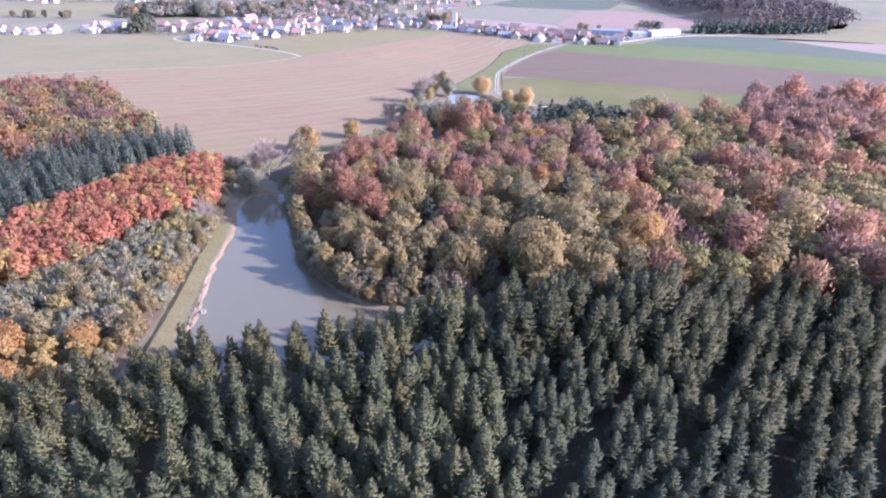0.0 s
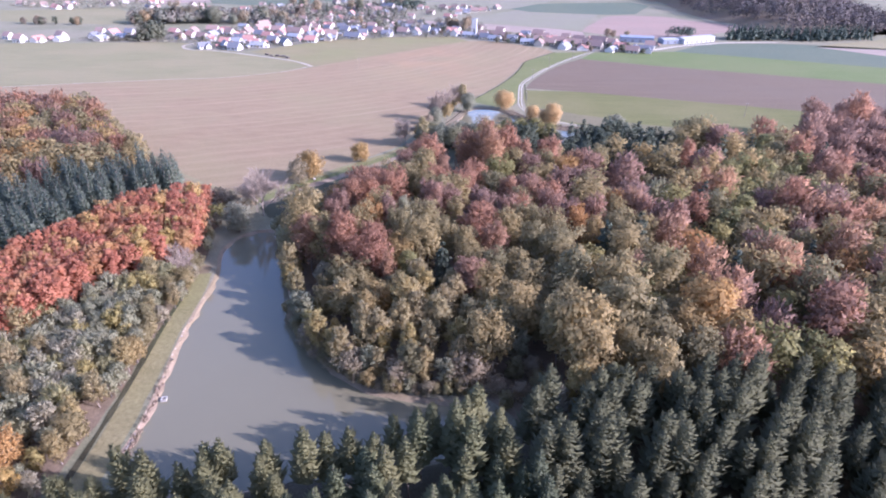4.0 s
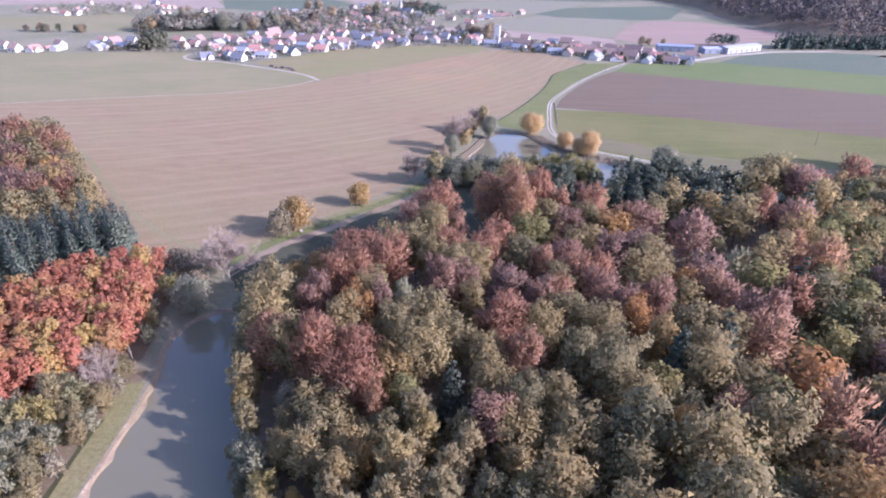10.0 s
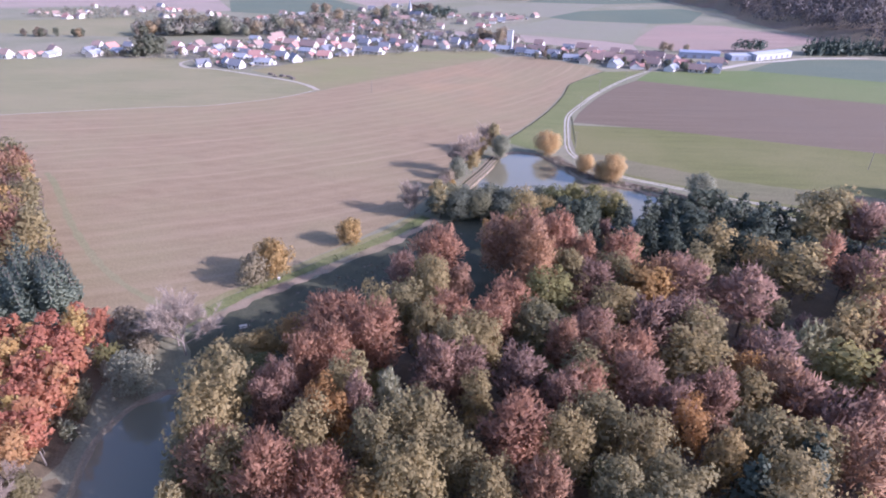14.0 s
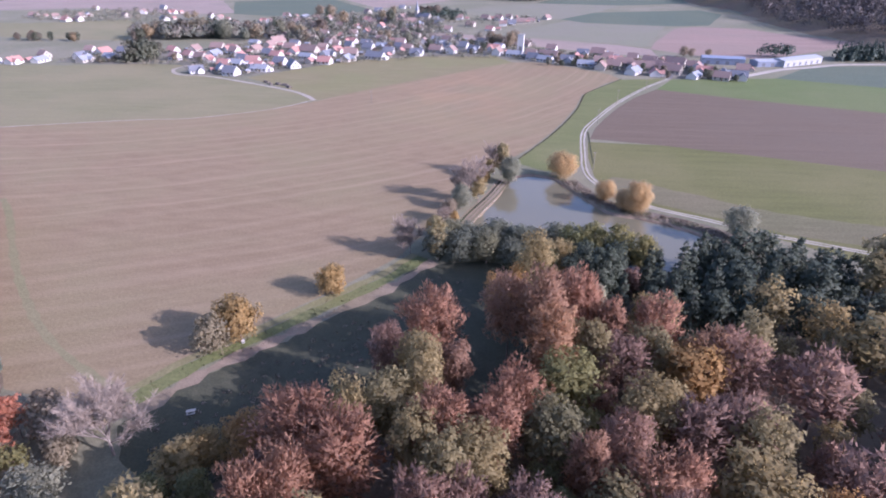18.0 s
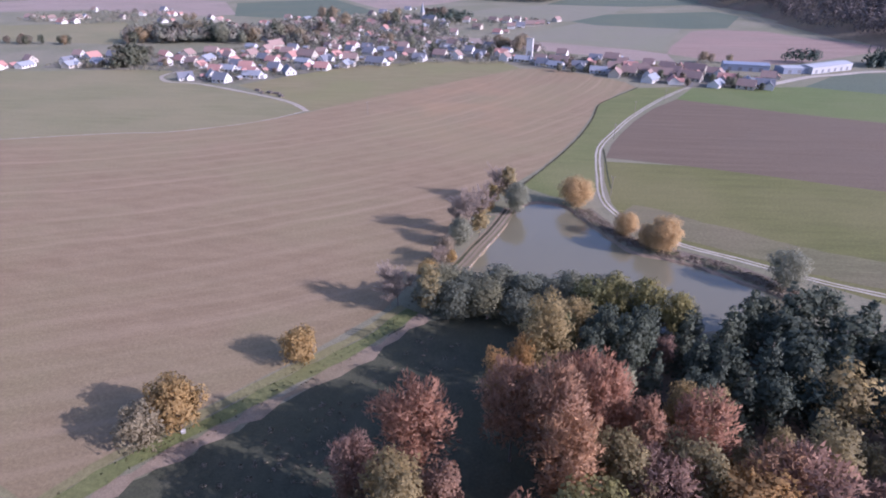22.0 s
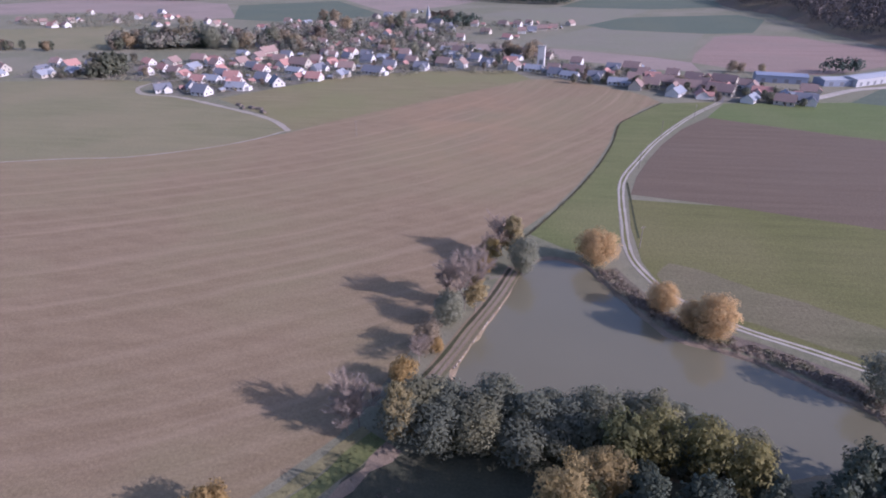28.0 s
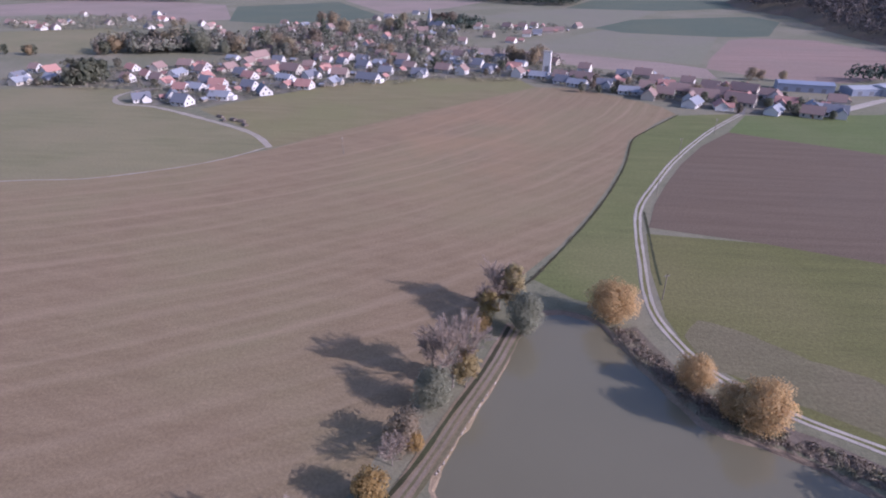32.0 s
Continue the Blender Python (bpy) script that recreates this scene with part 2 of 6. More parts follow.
foliage("alder_leaves", [(0.0, (0.17, 0.18, 0.13)), (0.6, (0.195, 0.20, 0.14)), (1.0, (0.235, 0.22, 0.13))], 0.14, 0.5)
foliage("yellow_leaves", [(0.0, (0.405, 0.272, 0.099)), (1.0, (0.458, 0.349, 0.136))])
foliage("orange_leaves", [(0.0, (0.372, 0.193, 0.080)), (0.5, (0.409, 0.230, 0.088)), (1.0, (0.391, 0.258, 0.104))])
foliage("birch_leaves", [(0.0, (0.390, 0.330, 0.178)), (0.5, (0.420, 0.339, 0.187)), (1.0, (0.470, 0.369, 0.154))], 0.12, 0.58)
foliage("maple_leaves", [(0.0, (0.469, 0.200, 0.127)), (0.45, (0.490, 0.222, 0.132)), (0.72, (0.509, 0.260, 0.137)), (0.84, (0.520, 0.330, 0.141)), (0.93, (0.509, 0.370, 0.141)), (1.0, (0.430, 0.200, 0.132))], 0.13, 0.58)
foliage("crimson_leaves", [(0.0, (0.261, 0.144, 0.098)), (1.0, (0.289, 0.175, 0.115))], 0.16, 0.5)
foliage("grey_leaves", [(0.0, (0.330, 0.323, 0.210)), (0.4, (0.386, 0.365, 0.239)), (0.6, (0.424, 0.370, 0.263)), (0.75, (0.396, 0.370, 0.210)), (0.92, (0.453, 0.387, 0.175)), (1.0, (0.485, 0.392, 0.160))], 0.12, 0.54)
foliage("willow_leaves", [(0.0, (0.482, 0.333, 0.163)), (1.0, (0.535, 0.377, 0.189))], 0.18, 0.52)
foliage("silver_leaves", [(0.0, (0.235, 0.238, 0.17)), (1.0, (0.275, 0.265, 0.185))], 0.15, 0.5)
foliage("field_oak_leaves", [(0.0, (0.389, 0.270, 0.111)), (1.0, (0.367, 0.245, 0.102))])
foliage("brown_leaves", [(0.0, (0.291, 0.245, 0.156)), (0.5, (0.272, 0.216, 0.152)), (1.0, (0.320, 0.255, 0.166))])
foliage("blue_needles", [(0.0, (0.189, 0.217, 0.161)), (1.0, (0.232, 0.257, 0.182))], 0.14, 0.46)
foliage("twigs", [(0.0, (0.288, 0.231, 0.184)), (1.0, (0.335, 0.263, 0.209))], 0.25, 0.2)
foliage("scrub_leaves", [(0.0, (0.20, 0.165, 0.10)), (0.5, (0.25, 0.19, 0.13)), (1.0, (0.17, 0.17, 0.09))])
plain("bark", (0.11, 0.09, 0.075), (0.21, 0.175, 0.15), 1.5, 0.95, 0.5)
plain("pale_bark", (0.178, 0.145, 0.121), (0.272, 0.225, 0.191), 1.5, 0.9, 0.4)

# water: murky pond, faintly rippled
m, nt, b = material("pond_water", 0.04)
v = coords(nt)
nt.links.new(mix(nt, noise_tex(nt, v, 0.03, 3.0), (0.134, 0.120, 0.076), (0.149, 0.134, 0.087)), b.inputs["Base Color"])
b.inputs["Specular IOR Level"].default_value = 0.9
b.inputs["IOR"].default_value = 1.33
bump(nt, b, noise_tex(nt, v, 1.2, 3.0), 0.05, 0.05)

# ---- mesh helpers ----


def link(name, me, mat, parent=None, label=""):
    ob = new(name, me)
    if mat and not me.materials:
        me.materials.append(MATS[mat])
    if parent:
        ob.parent = parent
    if label:
        ob["label"] = label
    return ob


def part(name, bm, mat, parent, label=""):
    """Links a bmesh as one mesh object under a thing or a part."""
    me = bpy.data.meshes.new(name)
    bm.to_mesh(me)
    bm.free()
    return link(name, me, mat, parent, label)


def from_arrays(name, verts, faces, mat, smooth=False, normals=None):
    me = bpy.data.meshes.new(name)
    me.from_pydata([tuple(p) for p in verts], [], [tuple(f) for f in faces])
    if smooth or normals is not None:
        me.polygons.foreach_set("use_smooth", [True] * len(me.polygons))
    if normals is not None:
        me.normals_split_custom_set_from_vertices([tuple(n) for n in normals])
    me.materials.append(MATS[mat])
    return me


def spline(points, closed=True, step=4.0):
    """A smooth line through the points, as a list of Vectors in the plane."""
    pts = [Vector(p).to_2d() for p in points]
    n, out = len(pts), []
    for i in range(n if closed else n - 1):
        g = [pts[(i + k) % n] if closed else pts[min(max(i + k, 0), n - 1)] for k in (-1, 0, 1, 2)]
        k = max(1, int((g[2] - g[1]).length / step))
        for j in range(k):
            u = j / k
            out.append(0.5 * ((2 * g[1]) + (g[2] - g[0]) * u + (2 * g[0] - 5 * g[1] + 4 * g[2] - g[3]) * u * u
                              + (3 * g[1] - g[0] - 3 * g[2] + g[3]) * u ** 3))
    if not closed:
        out.append(pts[-1])
    return out


def inside(x, y, poly):
    c = False
    n = len(poly)
    for i in range(n):
        (x1, y1), (x2, y2) = poly[i][:2], poly[i - 1][:2]
        if (y1 > y) != (y2 > y) and x < (x2 - x1) * (y - y1) / (y2 - y1) + x1:
            c = not c
    return c


def field(name, points, mat, z, label, category="field", smooth=False, step=12.0):
    """A piece of land lying on the ground sheet."""
    line = spline(points, True, step) if smooth else [Vector(p).to_2d() for p in points]
    if smooth:
        line = [Vector((p.x + 2.2 * noise.noise(Vector((p.x * 0.16, p.y * 0.16, 3.0))), p.y + 2.2 * noise.noise(Vector((p.x * 0.16, p.y * 0.16, 9.0))))) for p in line]
    bm = bmesh.new()
    f = bm.faces.new([bm.verts.new((p.x, p.y, z)) for p in line])
    bm.normal_update()
    if f.normal.z < 0:
        f.normal_flip()
    bmesh.ops.triangulate(bm, faces=[f])
    bm.normal_update()
    for f in bm.faces:
        if f.normal.z < 0:
            f.normal_flip()
    ob = part(name, bm, mat, None)
    return tagged(ob, label, category, kind="structure")


def ribbon(name, points, width, mat, z, label, category, closed=False, height=0.0, step=4.0, wobble=0.0, offset=0.0):
    """A strip of ground along a line: a track, verge or ditch; height lifts or sinks its middle."""
    rng = random.Random(len(points) * 7 + int(width * 10))
    line = spline(points, closed, step)
    bm = bmesh.new()
    rows = []
    for i, p in enumerate(line):
        a, c = line[max(i - 1, 0)], line[min(i + 1, len(line) - 1)]
        d = (c - a).normalized()
        nrm = Vector((-d.y, d.x))
        w = width * (1 + rng.uniform(-wobble, wobble)) / 2
        q = p + nrm * offset
        rows.append([bm.verts.new((*(q + nrm * w * k), z + height * (1 - abs(k)))) for k in (-1, 0, 1)])
    for r, s in zip(rows, rows[1:]):
        for k in (0, 1):
            bm.faces.new((r[k + 1], r[k], s[k], s[k + 1]))
    bm.normal_update()
    for f in bm.faces:
        if f.normal.z < 0:
            f.normal_flip()
    ob = part(name, bm, mat, None)
    return tagged(ob, label, category, kind="structure")


# ---- ground ----
POND_A = [(-71, 128), (-72, 139), (-74, 155), (-77, 175), (-78.5, 198), (-80, 212), (-84, 226), (-81, 240), (-72, 246), (-63, 242),
          (-58, 224), (-52, 205), (-45, 186), (-35, 168), (-22, 155.5), (-8, 151), (4, 149), (11, 142), (7, 133), (-6, 128), (-30, 122), (-58, 119)]
POND_B = [(-5, 384), (0, 399), (4, 410), (8, 422), (11, 435), (16, 446), (24, 451), (36, 447), (43, 434), (50, 419), (58, 406), (68, 402), (80, 396),
          (92, 386), (101, 377), (98, 366), (80, 358), (55, 352), (30, 356), (10, 366), (-3, 376)]
WATER = -0.8
pond_lines = [spline(POND_A, True, 3.0), spline(POND_B, True, 3.0)]
bm = bmesh.new()
far = 9000
loops = [[Vector((-far, -far)), Vector((far, -far)), Vector((far, far)), Vector((-far, far))]] + pond_lines
edges = []
for lp in loops:
    vs = [bm.verts.new((p.x, p.y, 0)) for p in lp]
    edges += [bm.edges.new((vs[i - 1], vs[i])) for i in range(len(vs))]
bmesh.ops.triangle_fill(bm, edges=edges, use_beauty=True)
for f in bm.faces:
    if f.normal.z < 0:
        f.normal_flip()
tagged(part("ground", bm, "grass", None), "rough grassland sheet reaching the horizon", "ground", kind="structure")
for k, line in enumerate(pond_lines):
    rng = random.Random(k)
    mid = sum(line, Vector((0, 0))) / len(line)
    bm = bmesh.new()
    rings = []
    for dist, z in ((0.0, 0.0), (0.5, -0.25), (1.3, -0.7), (4.0, -2.0)):
        row = []
        for i, p in enumerate(line):
            d = (line[(i + 1) % len(line)] - line[i - 1]).normalized()
            inn = Vector((-d.y, d.x))
            if not inside(*(p + inn * 0.5), line):
                inn = -inn
            j = 0 if dist in (0, 4.0) else rng.uniform(-0.35, 0.35)
            row.append(bm.verts.new((*(p + inn * (dist + j)), z + j * 0.3)))
        rings.append(row)
    for r, s in zip(rings, rings[1:]):
        for i in range(len(r)):
            bm.faces.new((r[i - 1], r[i], s[i], s[i - 1]))
    bm.normal_update()
    for f in bm.faces:
        if f.normal.z < 0:
            f.normal_flip()
    tagged(part("bank", bm, "bank_earth", None), "bare eroded earth bank sloping into the pond", "bank", kind="structure")
    bm = bmesh.new()
    bm.faces.new([bm.verts.new((p.x, p.y, WATER)) for p in line])
    bm.normal_update()
    for f in bm.faces:
        if f.normal.z < 0:
            f.normal_flip()
    tagged(part("water", bm, "pond_water", None), "still murky grey-brown pond water reflecting the sky", "water", kind="structure")

MAIN_FIELD = [(-238, 532), (-200, 540), (-167, 559), (-146, 578), (-130, 594), (-113, 619), (-94, 645), (-44, 703), (23, 783), (52, 784), (86, 756), (112, 726), (117, 706), (100, 683), (85, 655),
              (75, 638), (65, 596), (53, 558), (41, 526), (28, 496), (12, 468), (2, 447), (-8, 420), (-20, 380), (-28, 357), (-40, 340), (-50, 327), (-63, 311),
              (-74, 295), (-86, 281), (-98, 274), (-118, 277), (-148, 306), (-178, 343), (-216, 390), (-272, 388), (-330, 350), (-470, 380), (-470, 480)]
field("stubble_field", MAIN_FIELD, "stubble", 0.03, "harvested brown stubble field with faint drill lines")
field("crop_field", [(-130, 600), (-146, 578), (-167, 559), (-200, 540), (-238, 532), (-420, 470), (-560, 560), (-640, 690), (-480, 712), (-408, 722), (-340, 738), (-302, 733), (-299, 707),
                     (-280, 685), (-252, 680), (-207, 657), (-155, 626)], "green_crop", 0.04, "sown field with a thin green cover")
field("meadow", [(-131, 596), (-113, 619), (-94, 645), (-44, 703), (23, 783), (5, 822), (-74, 810), (-141, 776), (-162, 751), (-184, 723), (-215, 678), (-160, 634)], "rough_meadow", 0.05,
      "yellowish grass meadow in front of the village")
field("meadow", [(17, 469), (30, 496), (43, 526), (55, 558), (67, 596), (77, 638), (87, 657), (116, 702), (158, 712), (131, 672), (109, 636), (89, 599), (75, 568), (65, 545), (60, 529), (57, 507),
                 (54, 484), (52, 466), (45, 452), (30, 458)], "strip_meadow", 0.05, "green meadow between a ditch and a farm track")
field("meadow", [(62, 510), (104, 507), (142, 495), (300, 440), (420, 400), (300, 365), (205, 350), (160, 352), (126, 380), (94, 404), (78, 414), (60, 434), (57, 451), (58, 480)], "meadow", 0.04,
      "green meadow beside a farm track")
field("meadow_margin", [(60, 436), (66, 428), (80, 417), (96, 407), (128, 389), (165, 378), (205, 370), (215, 384), (170, 400), (130, 412), (100, 430), (80, 444), (66, 450)], "withered", 0.06, "withered brownish margin of the meadow", "meadow", True, 4.0)
field("ploughed_field", [(64, 516), (104, 507), (142, 495), (300, 440), (420, 400), (520, 500), (300, 592), (210, 628), (139, 664), (115, 633), (95, 597), (81, 566), (71, 541)], "ploughed", 0.05, "bare brown ploughed field")
field("meadow", [(139, 664), (210, 628), (300, 592), (520, 500), (600, 560), (330, 690), (258, 722), (200, 712), (163, 708)], "bright_crop", 0.06, "bright green meadow strip at the village edge")
field("crop_field", [(258, 722), (330, 690), (600, 560), (720, 640), (560, 760), (420, 800), (320, 790)], "teal_crop", 0.05, "dark green winter crop field")
field("ploughed_field", [(448, 772), (470, 745), (520, 667), (600, 585), (760, 690), (640, 760), (575, 748)], "pink_field", 0.07, "pinkish bare field strip below the far hill")
field("crop_field", [(448, 776), (575, 752), (640, 764), (760, 694), (1000, 860), (760, 1010), (680, 940), (612, 880), (560, 838), (500, 812)], "green_crop", 0.05, "pale green meadow beside the far wood")
field("ploughed_field", [(186, 889), (205, 948), (270, 1099), (306, 1125), (376, 1112), (400, 1050), (470, 960), (328, 857), (286, 832), (240, 831)], "red_plough", 0.05, "reddish ploughed field with furrows")
field("stubble_field", [(-87, 1015), (58, 967), (156, 917), (186, 889), (182, 838), (140, 844), (43, 905), (-34, 940), (-82, 975)], "pink_field", 0.05, "pale pinkish bare field strip behind the village")
field("crop_field", [(-20, 1010), (14, 1004), (50, 1072), (129, 1203), (265, 1132), (186, 911), (59, 980)], "pale_field", 0.04, "pale grey-green field behind the village")
field("crop_field", [(114, 1216), (191, 1347), (403, 1420), (416, 1330), (334, 1146), (265, 1132), (147, 1165)], "teal_crop", 0.05, "bluish green crop field")
field("crop_field", [(-73, 1362), (93, 1554), (271, 1513), (191, 1347), (114, 1216), (72, 1210), (14, 1241)], "pale_field", 0.06, "pale field on the far slope")
field("crop_field", [(93, 1554), (171, 1790), (498, 1819), (429, 1595), (271, 1513)], "teal_crop", 0.07, "distant green crop field")
field("stubble_field", [(-1139, 1418), (-1000, 1700), (-729, 1604), (-617, 1539), (-473, 1265), (-552, 1212), (-786, 1328), (-974, 1235)], "pink_field", 0.05, "distant pinkish bare field")
field("crop_field", [(-465, 1240), (-580, 1515), (-405, 1659), (-230, 1343), (-287, 1261), (-383, 1216)], "teal_crop", 0.05, "distant bluish green crop field")
field("stubble_field", [(-407, 1711), (-76, 1715), (-134, 1541), (-229, 1384)], "pink_field", 0.06, "distant pinkish bare field")
field("meadow", [(-900, 1060), (-721, 1065), (-601, 1128), (-527, 1057), (-455, 891), (-573, 901), (-760, 930)], "green_crop", 0.05, "pale green meadow beyond the village")
field("garden_ground", [(-440, 735), (-300, 728), (-275, 690), (-225, 680), (-180, 724), (-60, 808), (20, 800), (110, 746), (165, 712), (215, 705), (240, 745), (190, 800), (60, 870), (-40, 935), (-90, 1160), (-220, 1250), (-340, 1180), (-340, 1000), (-270, 890), (-330, 830), (-440, 800)],
      "garden_ground", 0.035, "patchwork of lawns and bare garden soil between the houses", "gardens")
# Darkened sheet that deepens the cast shade along the wood's edge.
field("glade", [(-81, 266), (-71, 284), (-58, 299), (-47, 312), (-37, 323), (-27, 335), (-16, 352), (28, 352), (28, 304), (22, 290), (-30, 250), (-56, 240), (-64, 250)], "shaded_rough_ground", 0.05,
      "rough ground with withered grass, darkened to deepen the wood's shade", "rough ground", True, 3.0)
WOOD_MAIN = [(-61, 240), (-57, 216), (-50, 197), (-41, 180), (-32, 167), (-20, 157), (-7, 153.5), (9, 153), (16, 146), (24, 138), (45, 142), (72, 147), (112, 147), (190, 138), (330, 200), (330, 392), (225, 392), (205, 350), (165, 342), (110, 345),
             (98, 358), (80, 352), (55, 346), (30, 350), (24, 350), (25, 342), (24, 330), (22, 316), (19, 306), (18, 290), (12, 277), (3, 272), (-3, 288), (-9, 298), (-17, 284), (-27, 275), (-41, 262), (-56, 250)]
WOOD_SPRUCE = [(-125, 30), (-125, 96), (-92, 101), (-73, 113), (-36, 122), (-16, 126), (-2, 129), (10, 134), (24, 138), (45, 142), (72, 147), (112, 147), (190, 138), (170, 40)]
WOOD_GREY = [(-150, 145), (-128, 152), (-106, 188), (-85, 216), (-83.5, 190), (-83, 160), (-82, 134), (-84, 116), (-104, 103), (-150, 100)]
WOOD_RED = [(-160, 150), (-150, 186), (-124, 252), (-98, 256), (-90, 232), (-88, 214), (-104, 186), (-128, 148)]
WOOD_CONIFER = [(-200, 200), (-188, 240), (-158, 274), (-134, 285), (-120, 279), (-115, 266), (-124, 248), (-150, 184)]
WOOD_WEST = [(-330, 330), (-272, 380), (-215, 384), (-175, 336), (-152, 308), (-144, 296), (-160, 282), (-190, 246), (-210, 204), (-300, 200)]
for poly, z in ((WOOD_MAIN, 0.06), (WOOD_GREY, 0.06), (WOOD_RED, 0.07), (WOOD_CONIFER, 0.06), (WOOD_WEST, 0.05)):
    field("forest_floor", poly, "litter", z, "dark forest floor covered with leaf litter", "forest floor", True, 5.0)

field("forest_floor", WOOD_SPRUCE, "needle_litter", 0.07, "dark floor of fallen needles below the spruces", "forest floor", True, 5.0)

TRACK = [(161, 711), (133, 672), (111, 636), (91, 599), (77, 568), (67, 545), (62, 529), (58.5, 507), (56, 484), (54, 466), (54, 452), (57, 440), (61, 430), (66, 423), (78, 412), (94, 403), (114, 391), (126, 385), (160, 372), (205, 362)]
ribbon("farm_track", TRACK, 3.0, "gravel", 0.09, "pale gravel farm track with two wheel ruts", "track", wobble=0.08)
ribbon("track_verge", TRACK, 0.9, "meadow", 0.10, "grassy middle strip of the farm track", "verge", wobble=0.35)
DITCH = [(118, 704), (87, 657), (77, 638), (67, 596), (55, 558), (43, 526), (30, 496), (17, 469), (12, 462)]
# Ditches are flat strips; only the dark colour gives them shaded depth.
ribbon("ditch", DITCH, 1.0, "shaded_ditch_earth", 0.09, "narrow dark drainage ditch along the field", "ditch", wobble=0.4)
ribbon("ditch", [(10, 440), (4, 420), (-3, 402), (-8, 388), (-13, 377), (-20, 362)], 1.1, "shaded_ditch_earth", 0.10, "flat ditch strip below the pond dam, shade in its colour", "ditch", wobble=0.2)
ribbon("ditch", [(65, 532), (63, 510), (60.5, 484), (59.5, 470)], 0.8, "shaded_ditch_earth", 0.10, "short dark ditch beside the farm track", "ditch", wobble=0.3)
ribbon("bank_scrub", [(43, 443), (48, 431), (53, 421), (61, 411), (72, 404.5), (84, 398), (96, 389), (106, 379)], 7.0, "bank_brush", 0.07, "withered grass on the pond bank", "bank", wobble=0.15, offset=1.0)
ribbon("dam_path", [(12, 441), (6, 421), (0, 405), (-5, 391), (-10, 378), (-16, 362)], 6.0, "bank_earth", 0.09, "worn earth path along the pond dam", "path", wobble=0.1)
ribbon("dam_path", [(12, 441), (6, 421), (0, 405), (-5, 391), (-10, 378), (-16, 362)], 1.1, "withered", 0.10, "withered grass between the wheel ruts", "verge", wobble=0.3)
ribbon("dam_path", [(12, 441), (6, 421), (0, 405), (-5, 391), (-10, 378), (-16, 362)], 0.9, "withered", 0.10, "withered grass edge of the dam path", "verge", wobble=0.35, offset=2.3)
ribbon("field_path", [(-84, 272), (-72, 291), (-59, 305), (-48, 318), (-38, 329), (-28, 341), (-18, 357)], 4.6, "strip_meadow", 0.09, "grassy path along the field edge", "path", wobble=0.25, offset=1.0)
ribbon("field_path", [(-84, 272), (-72, 291), (-59, 305), (-48, 318), (-38, 329), (-28, 341), (-18, 357)], 4.0, "bank_earth", 0.075, "bare earth strip along the field edge", "path", wobble=0.7, offset=-3.6)
ribbon("field_path", [(-84, 272), (-72, 291), (-59, 305), (-48, 318), (-38, 329), (-28, 341), (-18, 357)], 3.0, "rough_meadow", 0.085, "withered verge beside the stubble field", "path", wobble=0.2, offset=5.0)
ribbon("village_road", [(-130, 599), (-155, 627), (-207, 658), (-252, 681), (-281, 686), (-299, 708), (-296, 730), (-280, 745)], 3.6, "lane_earth", 0.09, "narrow unpaved lane curving round the village edge", "road", wobble=0.25)
ribbon("field_path", [(-132, 599), (-146, 577), (-167, 558), (-200, 539), (-238, 530.5), (-330, 500), (-420, 469)], 1.6, "lane_earth", 0.09, "narrow pale strip between the two fields", "path", wobble=0.4)
ribbon("field_margin", [(-216, 396), (-200, 380), (-168, 343), (-144, 318), (-125, 301), (-106, 288), (-90, 280)], 2.6, "green_crop", 0.08, "pale grassy margin along the stubble field", "path", wobble=0.35)
ribbon("bank_path", [(-75, 112), (-76, 135), (-78, 155), (-80.5, 175), (-82, 198), (-84, 210)], 6.0, "rough_meadow", 0.08, "grassy strip beside the pond", "path", wobble=0.1)
ribbon("ditch", [(-79, 112), (-80, 135), (-81.5, 155), (-83.5, 175), (-85, 196)], 1.4, "shaded_ditch_earth", 0.11, "dark ditch along the pond strip", "ditch", wobble=0.3)

# ---- trees ----


def tube(verts, faces, a, b, ra, rb, sides=6):
    a, b = Vector(a), Vector(b)
    d = (b - a).normalized()
    u = d.orthogonal().normalized()
    w = d.cross(u)
    k = len(verts)
    for p, r in ((a, ra), (b, rb)):
        for i in range(sides):
            t = 2 * math.pi * i / sides
            verts.append(p + (u * math.cos(t) + w * math.sin(t)) * r)
    for i in range(sides):
        j = (i + 1) % sides
        faces.append((k + i, k + j, k + sides + j, k + sides + i))


def trunk_mesh(name, rng, height, radius, crown_base, spread, limbs=6, mat="bark"):
    v, f = [], []
    top = Vector((rng.uniform(-0.5, 0.5), rng.uniform(-0.5, 0.5), height * 0.8))
    mid = Vector((rng.uniform(-0.2, 0.2), rng.uniform(-0.2, 0.2), crown_base))
    tube(v, f, (0, 0, -0.2), (0, 0, 0.6), radius * 1.5, radius)
    tube(v, f, (0, 0, 0.6), mid, radius, radius * 0.75)
    tube(v, f, mid, top, radius * 0.75, radius * 0.15)
    for i in range(limbs):
        t = rng.uniform(0.1, 0.8)
        a = mid.lerp(top, t)
        ang = 2 * math.pi * (i + rng.random()) / limbs
        r = spread * rng.uniform(0.5, 0.8) * (1 - 0.5 * t)
        tube(v, f, a, a + Vector((math.cos(ang) * r, math.sin(ang) * r, r * rng.uniform(0.5, 0.9))), radius * 0.4, radius * 0.08, 5)
    return from_arrays(name, v, f, mat, True)


